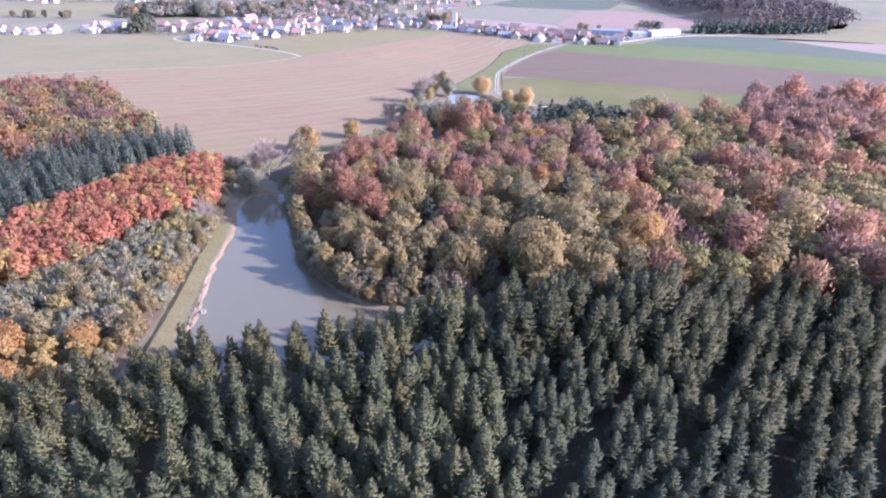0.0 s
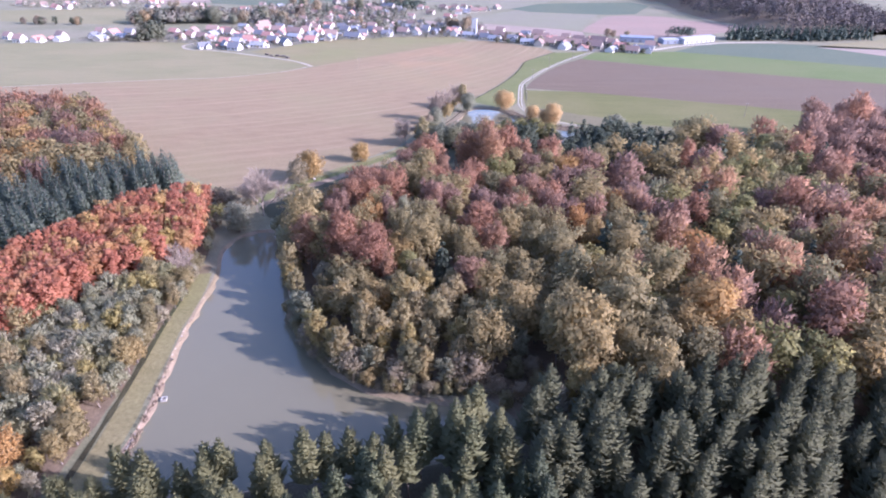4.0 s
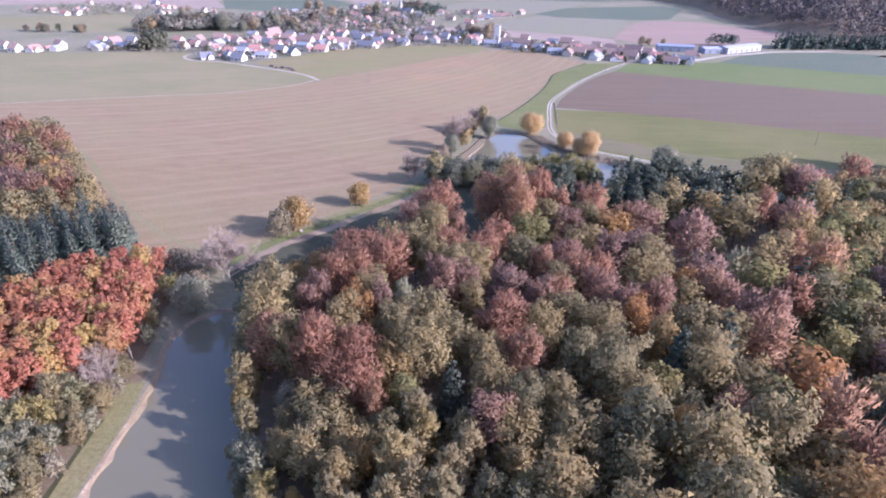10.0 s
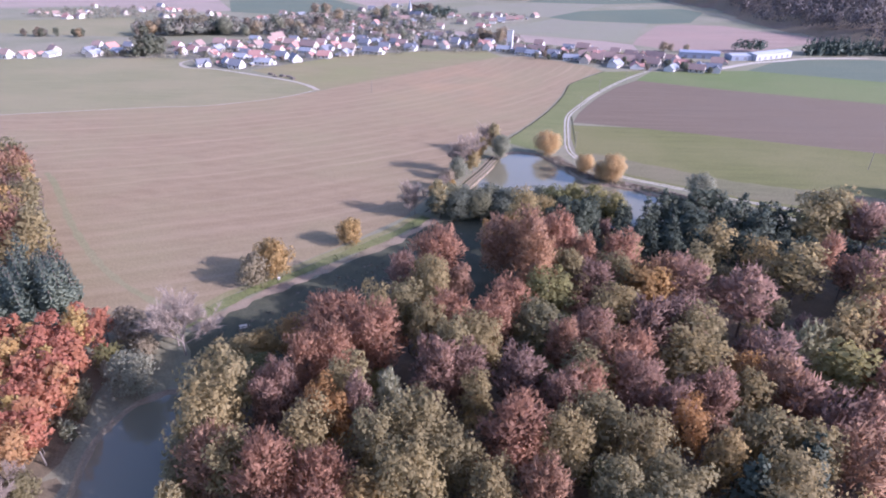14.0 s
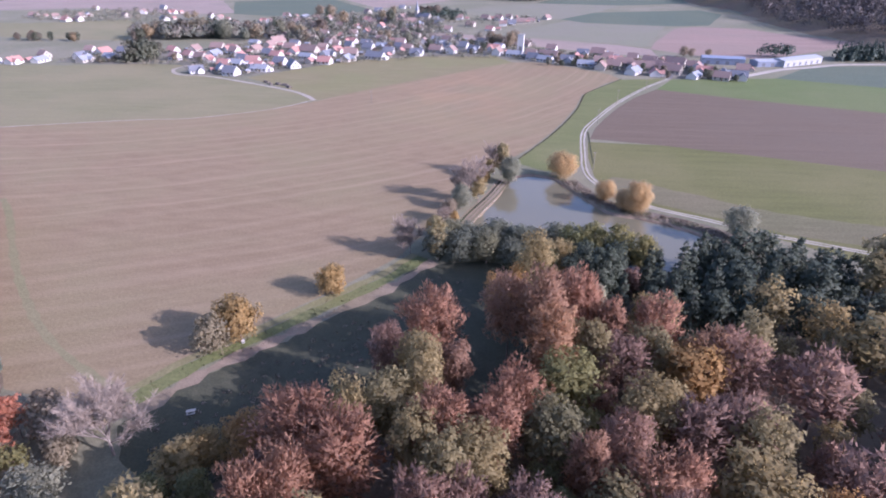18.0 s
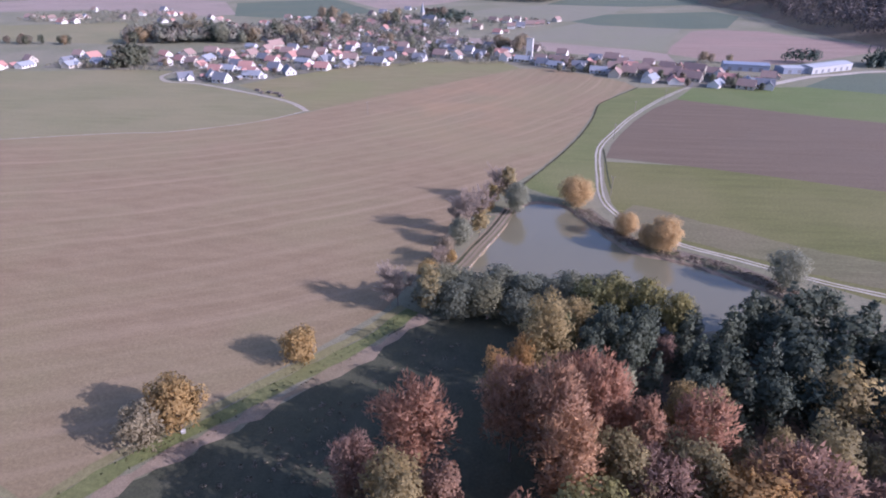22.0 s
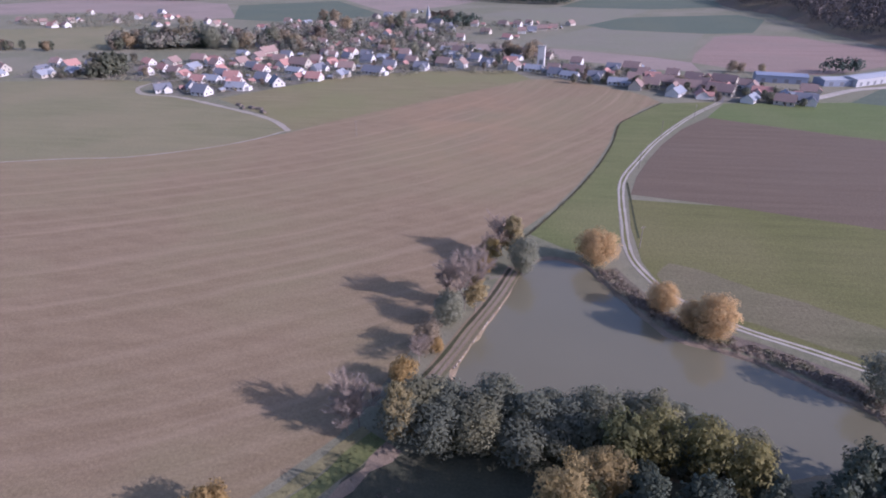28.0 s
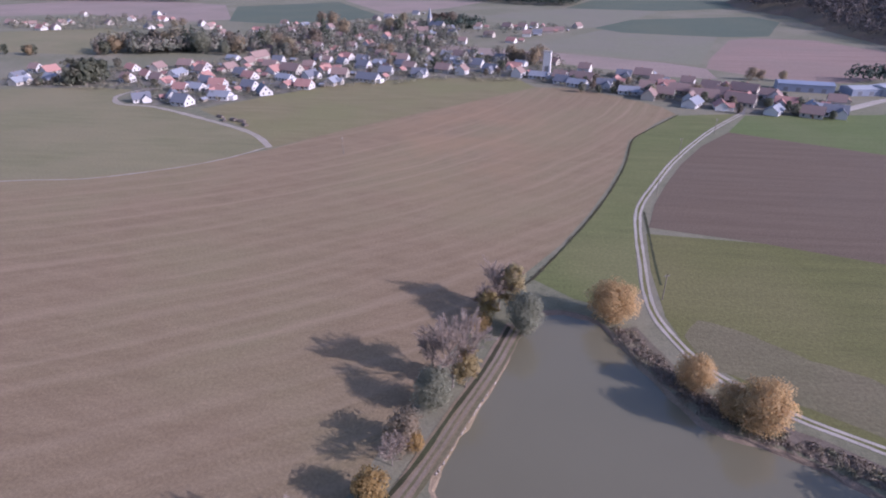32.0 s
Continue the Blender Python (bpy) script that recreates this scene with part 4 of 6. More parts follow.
# crowns of the wood's middle, each with its girth and stretch
CANOPY = {
    ("ochre_oak", 0): [(-8, 271.5, 0.85, 1.25), (-57, 252, 0.99, 0.6), (-52, 257, 0.68, 0.84), (-23, 262, 0.68, 1.47), (-51, 229, 1.1, 0.98), (-49, 218, 0.97, 1.1), (-29, 218, 0.84, 1.19), (-10, 279, 1.05, 0.95), (40, 269, 1.2, 0.87), (83, 314, 0.93, 1.08), (55, 248, 1.35, 0.78), (64, 238, 0.84, 1.19), (138, 344, 1.35, 0.81), (22, 221, 0.94, 1.11), (37, 221, 0.93, 1.13), (52, 220, 0.7, 1.44), (62, 214, 0.87, 1.2)],
    ("orange_tree", 0): [(-45, 258, 0.87, 0.86), (-26, 224, 0.92, 1.06), (54, 283, 1.35, 0.76), (65, 245, 0.7, 1.39), (48, 228, 0.72, 1.35)],
    ("beech", 0): [(-32, 257, 1.35, 0.74), (-21, 249, 1.26, 0.8), (-30, 241, 0.92, 1.09), (-35, 238, 0.77, 1.3), (12, 222, 1.3, 0.81), (-4, 260, 1.03, 0.97), (7, 261, 1.03, 0.97), (12, 270, 1.03, 0.97), (-9, 294, 1.17, 0.93), (11, 301, 1.02, 1.3), (18.5, 295.5, 1.2, 1.2), (28, 301, 0.95, 1.36), (20.5, 285.5, 1.05, 1.2), (36, 297, 0.8, 1.3), (48, 298, 1.0, 1.1), (59, 288, 0.96, 1.05), (35, 247, 1.05, 0.95), (42, 249, 0.75, 1.33), (25, 252, 0.77, 1.29), (72, 241, 0.92, 1.08), (109, 271, 0.94, 1.06), (118, 309, 0.58, 1.65), (-34, 207, 1.07, 0.93), (27, 236, 0.87, 1.1)],
    ("beech", 1): [(-46, 211, 0.82, 1.2), (-23.5, 197.5, 1.1, 0.97), (-17.5, 192, 0.5, 1.7), (-24, 208, 0.81, 1.18), (79, 221, 0.94, 1.06), (16, 208, 0.79, 1.27)],
    ("oak", 0): [(-24, 232, 0.89, 1.18), (-7, 221, 1.06, 0.99), (-16, 217, 0.75, 1.34), (4, 232, 0.64, 1.56), (-2, 248, 1.08, 0.97), (5, 253, 1.06, 0.99), (19, 262, 1.24, 0.84), (-15, 265, 0.98, 0.97), (-8, 255, 0.92, 1.03), (31, 288, 0.95, 1.15), (45, 289, 0.95, 1.1), (71, 296, 0.92, 1.14), (60, 260, 1.07, 0.97), (29, 242, 1.21, 0.86), (103, 268, 0.89, 1.17), (104, 298, 1.31, 0.8), (125, 332, 1.35, 0.81), (-40, 209, 0.79, 1.27), (-8, 208, 1.05, 1.0), (7, 209, 0.86, 1.22), (29, 228, 0.99, 1.06), (40, 211, 0.96, 1.09), (62, 225, 0.95, 1.1), (70, 222, 0.92, 1.14)],
    ("oak", 1): [(29, 209, 0.85, 1.23), (0, 217, 0.93, 1.08)],
    ("plum_beech", 0): [(-40, 227, 0.76, 1.26), (-37, 229, 0.6, 1.59), (-20, 225, 0.66, 1.45), (-5, 237, 0.99, 1.01), (2, 240, 1.02, 0.98), (14, 240, 1.12, 0.89), (-19, 284, 0.83, 1.04), (38, 286, 1.17, 0.82), (65, 286, 1.3, 0.77), (57, 266, 0.94, 1.07), (48, 262, 1.02, 0.98), (80, 279, 1.35, 0.77), (33, 259, 1.0, 1.0), (40, 239, 0.99, 1.01), (75, 252, 1.18, 0.85), (56, 237, 0.78, 1.22), (142, 329, 1.32, 0.79), (23, 232, 0.85, 1.18), (46, 232, 0.73, 1.31), (79, 231, 0.92, 1.09), (74, 236, 0.85, 1.18), (85, 230, 0.81, 1.24)],
    ("crimson_tree", 0): [(-2, 279, 1.0, 1.0)],
    ("grey_tree", 0): [(-15, 230, 0.92, 1.7), (87, 259, 1.35, 1.17)],
    ("green_tree", 0): [(23, 276, 1.35, 0.83), (90, 248, 1.32, 0.82)],
}
for (name, _), places in CANOPY.items():
    for x, y, girth, tall in places:
        put(name, x, y, girth, R, tall * (1.17 if x < 0 and y > 204 and girth * tall > 0.8 else 1.0))
for (name, _), places in CROWNS.items():
    for x, y, s in places:
        if free(x, y, 3.0):
            put(name, x, y, s, R, (0.5 + 0.5 / s) * (1.2 if x > 22 and y < 192 else 1.3 if x > 215 and y > 320 else 1.0))
for x, y in ((-9, 361), (-3, 363), (3, 361), (8, 365), (14, 362), (19, 366), (24, 361), (-5, 356), (5, 355), (13, 356), (21, 356), (31, 362), (37, 365), (43, 362), (49, 365), (54, 359), (60, 356), (34, 356), (46, 356), (28, 358), (40, 358), (52, 356), (16, 361), (-12, 357)):
    put("alder", x + R.uniform(-1, 1), y + R.uniform(-1.2, 1.2), R.uniform(1.05, 1.4), R, R.uniform(0.62, 0.78))
for x, y, r in ((-27, 188, 0.85), (-22, 183, 0.75), (-32, 194, 0.8)):
    put("oak", x, y, r, R)
put("oak", 25.7, 339.6, 0.85, R)
put("ochre_oak", 29.5, 343, 0.72, R, 1.1)
put("pine", 34, 333.5, 1.0, R, 1.35)
put("pine", 39, 326.5, 1.05, R, 1.35)
put("green_tree", 23.5, 333, 0.75, R, 1.1)
put("pine", 30, 326, 0.9, R, 1.4)
put("plum_beech", 50.5, 334, 0.5, R, 1.1)
put("ochre_oak", 30, 321.5, 0.55, R, 1.1)
put("grey_tree", 37.5, 306, 0.75, R, 1.3)
put("crimson_tree", 42, 312, 0.55, R, 1.1)
put("grey_tree", 35, 312, 1.2, R, 1.3, "tall pale grey-green broadleaf tree")
put("ochre_oak", 48, 310, 0.62, R, 1.3)
put("ochre_oak", 53.5, 308, 0.68, R, 1.25)
put("yellow_tree", -16, 164, 0.75, R)
put("orange_tree", -18, 180, 0.48, R, 1.5)
put("yellow_tree", -31, 173, 0.5, R)
put("birch", -11, 177, 1.3, R)
put("grey_tree", -39, 200, 0.85, R, 1.2)
put("ochre_oak", -37.5, 191.5, 0.42, R, 1.3)
put("bare_tree", -31.5, 191, 0.6, R)
put("orange_tree", 13.6, 323, 0.6, R, 1.45)
put("orange_tree", 7.5, 317, 0.62, R, 1.4)
put("ochre_oak", 18.8, 327, 1.0, R, 1.2)
put("ochre_oak", 20, 333, 0.8, R, 1.4)
put("beech", 25.5, 311, 0.85, R, 1.35)
put("pine", 45, 336, 1.0, R, 1.2)
put("beech", 33, 306, 0.6, R, 1.6)


# spruce plantation in rows
rng = random.Random(11)
row, col = Vector((math.cos(radians(52)), math.sin(radians(52)))), Vector((math.cos(radians(-38)), math.sin(radians(-38))))
spots = []
for i in range(-60, 61):
    for j in range(-60, 61):
        p = col * (i * 4.33 - 26.9) + row * (j * 4.4 + (i % 2) * 2.2) + Vector((rng.uniform(-1.1, 1.1), rng.uniform(-1.1, 1.1)))
        if p.x > 18 and (i % 4 or rng.random() < 0.18) and inside(p.x, p.y, WOOD_SPRUCE) and p.y > 54 and p.x < 62 + p.y * 0.9 and rng.random() > 0.05:
            spots.append((p.x, p.y, rng.uniform(0.76, 0.94) * (1.16 if p.y > 112 else 1.0) * (1.22 if p.y > 119 and p.x < 75 else 1.0)))
        # the older, wider trees of the western half
        p = Vector((0, 62)) + col * (i * 5.1) + row * (j * 5.2 + (i % 2) * 2.6) + Vector((rng.uniform(-1.7, 1.7), rng.uniform(-1.7, 1.7)))
        if p.x < 17 and inside(p.x, p.y, WOOD_SPRUCE) and p.y > 59 and -p.x < 40 + p.y * 0.82 and rng.random() > 0.07:
            spots.append((p.x, p.y, rng.uniform(0.84, 1.1) * (1.26 if p.y > 119 and p.x > -3 else 1.0)))
spots.sort(key=lambda s: abs(s[0]) * 0.6 + s[1])
for x, y, s in spots[:300]:
    plant("young_spruce" if x > 18 else "spruce", x, y, s, rng)
for name, mat, text, rest in (("spruces", "spruce_needles", "outer rows of the dark green spruce plantation", [q for q in spots[300:] if q[0] <= 18]),
                              ("young_spruces", "young_needles", "outer rows of slender younger spruces", [q for q in spots[300:] if q[0] > 18])):
    verts, faces, norms, count = [], [], [], 0
    for x, y, s in rest:
        me = rng.choice(KINDS["young_spruce" if x > 18 else "spruce"][0])[1]
        co = np.empty(len(me.vertices) * 3)
        me.vertices.foreach_get("co", co)
        co = co.reshape(-1, 3) * s
        a = rng.uniform(0, 6.28)
        turn = np.array([[math.cos(a), math.sin(a), 0], [-math.sin(a), math.cos(a), 0], [0, 0, 1]])
        nm = np.empty(len(me.loops) * 3)
        me.corner_normals.foreach_get("vector", nm)
        ln = np.empty(len(me.loops), dtype=int)
        me.loops.foreach_get("vertex_index", ln)
        vn = np.empty_like(co)
        vn[ln] = nm.reshape(-1, 3)
        norms.append(vn @ turn)
        verts.append(co @ turn + [x, y, 0])
        faces += [[k + count for k in p.vertices] for p in me.polygons]
        count += len(co)
    tagged(link(name, from_arrays(name, np.concatenate(verts), faces, mat, normals=np.concatenate(norms)), None), text, "spruce trees", kind="stuff")

# trees leaning over the pond's wooded shore and the clearing's edge
R = random.Random(31)
for line, kinds in ((spline([(-66, 240), (-60, 226), (-54, 207), (-47, 188), (-37, 171), (-23, 159), (-8, 155), (8, 157)], False, 3.3),
                     ("birch", "low_oak", "brown_tree", "grey_tree", "grey_tree", "low_oak", "birch")),):
    for p in line:
        off = 2.4 if p.y > 172 else -0.4
        x, y = p.x + off * 0.8 + R.uniform(-1.0, 1.0), p.y + off * 0.45 + R.uniform(-1.5, 1.5)
        if free(x, y, 2.4):
            put(R.choice(kinds), x, y, R.uniform(0.7, 1.0), R)

# low growth hanging over the waterline
for p in spline([(-47, 187), (-36.5, 169), (-22.5, 157), (-8, 152.5), (9, 152.5)], False, 2.3):
    plant(R.choice(("low_oak", "low_oak", "grey_tree", "brown_tree")), p.x - 0.6 + R.uniform(-0.6, 0.6), p.y - 0.9 + R.uniform(-0.6, 0.6), R.uniform(0.3, 0.5), R, 0.9, "low overhanging growth at the pond's edge")

for x, y, r in ((14, 152, 0.5), (19, 157, 0.55), (24, 159, 0.6), (20, 150, 0.5), (25, 152, 0.55), (16, 146, 0.45), (22, 144, 0.5)):
    put(R.choice(("low_oak", "brown_tree")), x, y, r, R, 1.0, "low shaded growth in a hollow by the pond")

# mixed wood, with a shaded hollow left open in it
HOLLOW = [(6, 146), (11, 157), (18, 164), (26, 164), (30, 156), (28, 147), (22, 136), (10, 138)]
CLEARING = [(90, 290), (106, 308), (119, 304), (113, 288), (102, 274), (91, 276)]


def fill(poly, gap, choose, rng, scale=(0.85, 1.15), view=True, tries=4.0):
    xs, ys = [p[0] for p in poly], [p[1] for p in poly]
    area = (max(xs) - min(xs)) * (max(ys) - min(ys))
    for _ in range(int(area / (gap * gap) * tries * 2)):
        x, y = rng.uniform(min(xs), max(xs)), rng.uniform(min(ys), max(ys))
        tight = 0.72 if poly is WOOD_MAIN and x < 34 and y < 194 else 1.12 if poly is WOOD_MAIN and x < 95 and 205 < y < 310 else 1.13 if poly is WOOD_MAIN and x > 125 else 1.0
        if not inside(x, y, poly) or inside(x, y, CLEARING) or inside(x, y, HOLLOW) or (poly is WOOD_MAIN and 0 < x < 27 and y > 309) or (view and abs(x) > 45 + y * 0.84) or not free(x, y, gap * tight * rng.uniform(0.85, 1.1)):
            continue
        name, s = choose(x, y, rng)
        put(name, x, y, s * rng.uniform(*scale), rng)


def choose_main(x, y, rng):
    n = noise.noise(Vector((x * 0.03, y * 0.03, 1.7)))
    if x < 34 and y < 194:
        return rng.choice(("birch", "birch", "birch", "birch", "birch", "low_oak", "grey_tree", "oak")), 1.0
    if y > 308 and 27 < x < 135:
        return ("pine" if x > 62 else rng.choice(("pine", "pine", "dark_conifer"))), 0.85 if x > 44 else 0.78
    if x < 72 and y < 206:
        return rng.choice(("oak", "oak", "oak", "ochre_oak", "green_tree", "birch")), 0.95
    if x < 95 and 205 < y < 310:
        return rng.choice(("oak", "green_tree", "plum_beech")), 0.62
    if x > 185 and y > 290:
        return "plum_beech", 1.05
    r = rng.random() + n * 0.55
    pool = (("green_tree", 0.22), ("oak", 0.50), ("ochre_oak", 0.66), ("beech", 0.79), ("plum_beech", 0.93), ("orange_tree", 0.95), ("crimson_tree", 0.97), ("dark_conifer", 1.02), ("yellow_tree", 1.05))
    for name, top in pool:
        if r < top:
            return name, 1.0
    return "beech", 1.0


fill(WOOD_MAIN, 7.6, choose_main, random.Random(3))
def choose_thicket(x, y, rng):
    if y < 124:
        return rng.choice(("low_oak", "yellow_tree", "grey_tree", "birch", "orange_tree")), 0.62
    if x > -89:
        return rng.choice(("grey_tree", "grey_tree", "birch", "low_oak")), 0.66
    return rng.choice(("grey_tree",) * 12 + ("birch",)), 0.85


fill(WOOD_GREY, 3.9, choose_thicket, random.Random(4))
fill(WOOD_RED, 3.9, lambda x, y, r: ("maple", 1.0), random.Random(5), (0.92, 1.06))
fill(WOOD_CONIFER, 4.7, lambda x, y, r: ("blue_spruce", 1.08), random.Random(6))
fill(WOOD_WEST, 8.0, lambda x, y, r: (r.choice(("beech", "beech", "plum_beech", "ochre_oak", "oak", "oak", "orange_tree")), 1.0), random.Random(7))

# ---- village ----
plain("render_white", (0.42, 0.402, 0.388), (0.53, 0.51, 0.495), 0.6, 0.85, 0.1)
plain("render_cream", (0.31, 0.28, 0.24), (0.40, 0.365, 0.32), 0.6, 0.85, 0.1)
plain("tile_red", (0.27, 0.14, 0.12), (0.37, 0.205, 0.175), 1.2, 0.8, 0.3)
plain("tile_brown", (0.18, 0.125, 0.11), (0.27, 0.19, 0.165), 1.2, 0.8, 0.3)
plain("slate", (0.105, 0.108, 0.125), (0.17, 0.175, 0.198), 1.2, 0.6, 0.2)
plain("tile_grey", (0.17, 0.18, 0.20), (0.27, 0.28, 0.31), 1.2, 0.7, 0.2)
plain("brick_flue", (0.22, 0.12, 0.09), (0.34, 0.20, 0.15), 3.0, 0.9, 0.3)
plain("sheet_blue", (0.17, 0.195, 0.25), (0.22, 0.245, 0.305), 0.3, 0.5, 0.05)
plain("sheet_white", (0.27, 0.275, 0.29), (0.34, 0.345, 0.36), 0.3, 0.5, 0.05)
plain("window_glass", (0.02, 0.025, 0.03), (0.05, 0.055, 0.065), 0.5, 0.12, 0.0)
plain("door_wood", (0.12, 0.07, 0.04), (0.20, 0.12, 0.07), 2.0, 0.6, 0.1)
plain("weathered_wood", (0.13, 0.11, 0.09), (0.24, 0.21, 0.18), 2.0, 0.9, 0.3)
plain("pale_wood", (0.42, 0.36, 0.28), (0.54, 0.47, 0.38), 2.0, 0.85, 0.2)
plain("concrete", (0.24, 0.225, 0.205), (0.34, 0.32, 0.295), 0.8, 0.9, 0.1)


def box(bm, x0, y0, z0, x1, y1, z1):
    vs = [bm.verts.new((x, y, z)) for z in (z0, z1) for x, y in ((x0, y0), (x1, y0), (x1, y1), (x0, y1))]
    for q in ((3, 2, 1, 0), (4, 5, 6, 7), (0, 1, 5, 4), (1, 2, 6, 5), (2, 3, 7, 6), (3, 0, 4, 7)):
        bm.faces.new([vs[i] for i in q])


def mesh_of(bm, name, mat):
    me = bpy.data.meshes.new(name)
    bm.to_mesh(me)
    bm.free()
    me.materials.append(MATS[mat])
    return me


def house_parts(length, width, wall, pitch, roof, walls, seed, wing=0.0, annex=False):
    """The pieces of one gabled house, ridge along x: (name, mesh, label)."""
    rng = random.Random(seed)
    hl, hw = length / 2, width / 2
    rise = hw * math.tan(radians(pitch))
    out = []
    bm = bmesh.new()
    ring = [bm.verts.new((x, y, z)) for x in (-hl, hl) for y, z in ((-hw, -0.2), (hw, -0.2), (hw, wall), (0, wall + rise), (-hw, wall))]
    bm.faces.new(ring[4::-1])
    bm.faces.new(ring[5:])
    for i in range(5):
        j = (i + 1) % 5
        bm.faces.new((ring[i], ring[j], ring[5 + j], ring[5 + i]))
    bmesh.ops.recalc_face_normals(bm, faces=bm.faces)
    out.append(("wall", mesh_of(bm, "wall", walls), "plastered gable walls"))
    bm = bmesh.new()
    o, th = 0.55, 0.28
    prof = []
    for k in (0, th):
        prof += [(-hw - o, wall - o * math.tan(radians(pitch)) + 0.04 + k), (0, wall + rise + 0.04 + k), (hw + o, wall - o * math.tan(radians(pitch)) + 0.04 + k)]
    a = [bm.verts.new((-hl - 0.4, y, z)) for y, z in prof]
    b = [bm.verts.new((hl + 0.4, y, z)) for y, z in prof]
    for q in ((0, 1), (1, 2)):
        i, j = q
        bm.faces.new((a[i], a[j], b[j], b[i]))
        bm.faces.new((a[3 + i], b[3 + i], b[3 + j], a[3 + j]))
        bm.faces.new((a[i], a[3 + i], a[3 + j], a[j]))
        bm.faces.new((b[i], b[j], b[3 + j], b[3 + i]))
    for i in (0, 2):
        bm.faces.new((a[i], b[i], b[3 + i], a[3 + i]))
    bmesh.ops.recalc_face_normals(bm, faces=bm.faces)
    out.append(("roof", mesh_of(bm, "roof", roof), ""))
    bm = bmesh.new()
    cx = rng.uniform(-0.3, 0.3) * length
    box(bm, cx - 0.35, 0.3, wall + rise * 0.6, cx + 0.35, 1.0, wall + rise + 0.9)
    out.append(("chimney", mesh_of(bm, "chimney", "brick_flue"), "brick chimney"))
    bm = bmesh.new()
    box(bm, cx - 0.45, 0.2, wall + rise + 0.9, cx + 0.45, 1.1, wall + rise + 1.05)
    out.append(("cap", mesh_of(bm, "cap", "concrete"), "concrete chimney cap"))

    def pane(x, y, z, w, h, along):
        bm = bmesh.new()
        if along == "x":
            box(bm, x - w / 2, y - 0.05, z, x + w / 2, y + 0.05, z + h)
        else:
            box(bm, x - 0.05, y - w / 2, z, x + 0.05, y + w / 2, z + h)
        return mesh_of(bm, "window", "window_glass")
    n = max(2, int(length / 3.6))
    for i in range(n):
        x = -hl + length * (i + 0.5) / n
        out.append(("window", pane(x, -hw, 0.9, 1.3, 1.4, "x"), ""))
    for s in (1,):
        for y in (-hw * 0.45, hw * 0.45):
            out.append(("window", pane(s * hl, y, 0.9, 1.1, 1.3, "y"), ""))
        out.append(("window", pane(s * hl, 0, wall + rise * 0.22, 1.1, 1.2, "y"), ""))
    bm = bmesh.new()
    box(bm, hl * 0.1, -hw - 0.04, 0, hl * 0.1 + 1.0, -hw + 0.06, 2.1)
    out.append(("door", mesh_of(bm, "door", "door_wood"), "brown front door"))
    if wing:
        wl, ww, wr = hw + 3.4, 2.9, 2.9 * math.tan(radians(pitch))
        bm = bmesh.new()
        ring = [bm.verts.new((x + hl * wing, y, z)) for y in (-wl, 0) for x, z in ((-ww, -0.2), (ww, -0.2), (ww, wall), (0, wall + wr), (-ww, wall))]
        bm.faces.new(ring[4::-1])
        bm.faces.new(ring[5:])
        for i in range(5):
            j = (i + 1) % 5
            bm.faces.new((ring[i], ring[j], ring[5 + j], ring[5 + i]))
        bmesh.ops.recalc_face_normals(bm, faces=bm.faces)
        out.append(("wing", mesh_of(bm, "wing", walls), "gabled side wing"))
        bm = bmesh.new()
        prof = [(-ww - 0.4, wall - 0.3), (0, wall + wr + 0.06), (ww + 0.4, wall - 0.3), (-ww - 0.4, wall), (0, wall + wr + 0.34), (ww + 0.4, wall)]
        a = [bm.verts.new((x + hl * wing, -wl - 0.35, z)) for x, z in prof]
        b = [bm.verts.new((x + hl * wing, 0, z)) for x, z in prof]
        for i, j in ((0, 1), (1, 2)):
            for q in ((a[i], a[j], b[j], b[i]), (a[3 + i], b[3 + i], b[3 + j], a[3 + j]), (a[i], a[3 + i], a[3 + j], a[j])):
                bm.faces.new(q)
        for i in (0, 2):
            bm.faces.new((a[i], b[i], b[3 + i], a[3 + i]))
        bmesh.ops.recalc_face_normals(bm, faces=bm.faces)
        out.append(("wing_roof", mesh_of(bm, "wing_roof", roof), "roof of the side wing"))
    if annex:
        bm = bmesh.new()
        box(bm, hl, -hw * 0.6, -0.2, hl + 3.6, hw * 0.6, 2.7)
        out.append(("garage", mesh_of(bm, "garage", walls), "flat-roofed garage"))
    return out


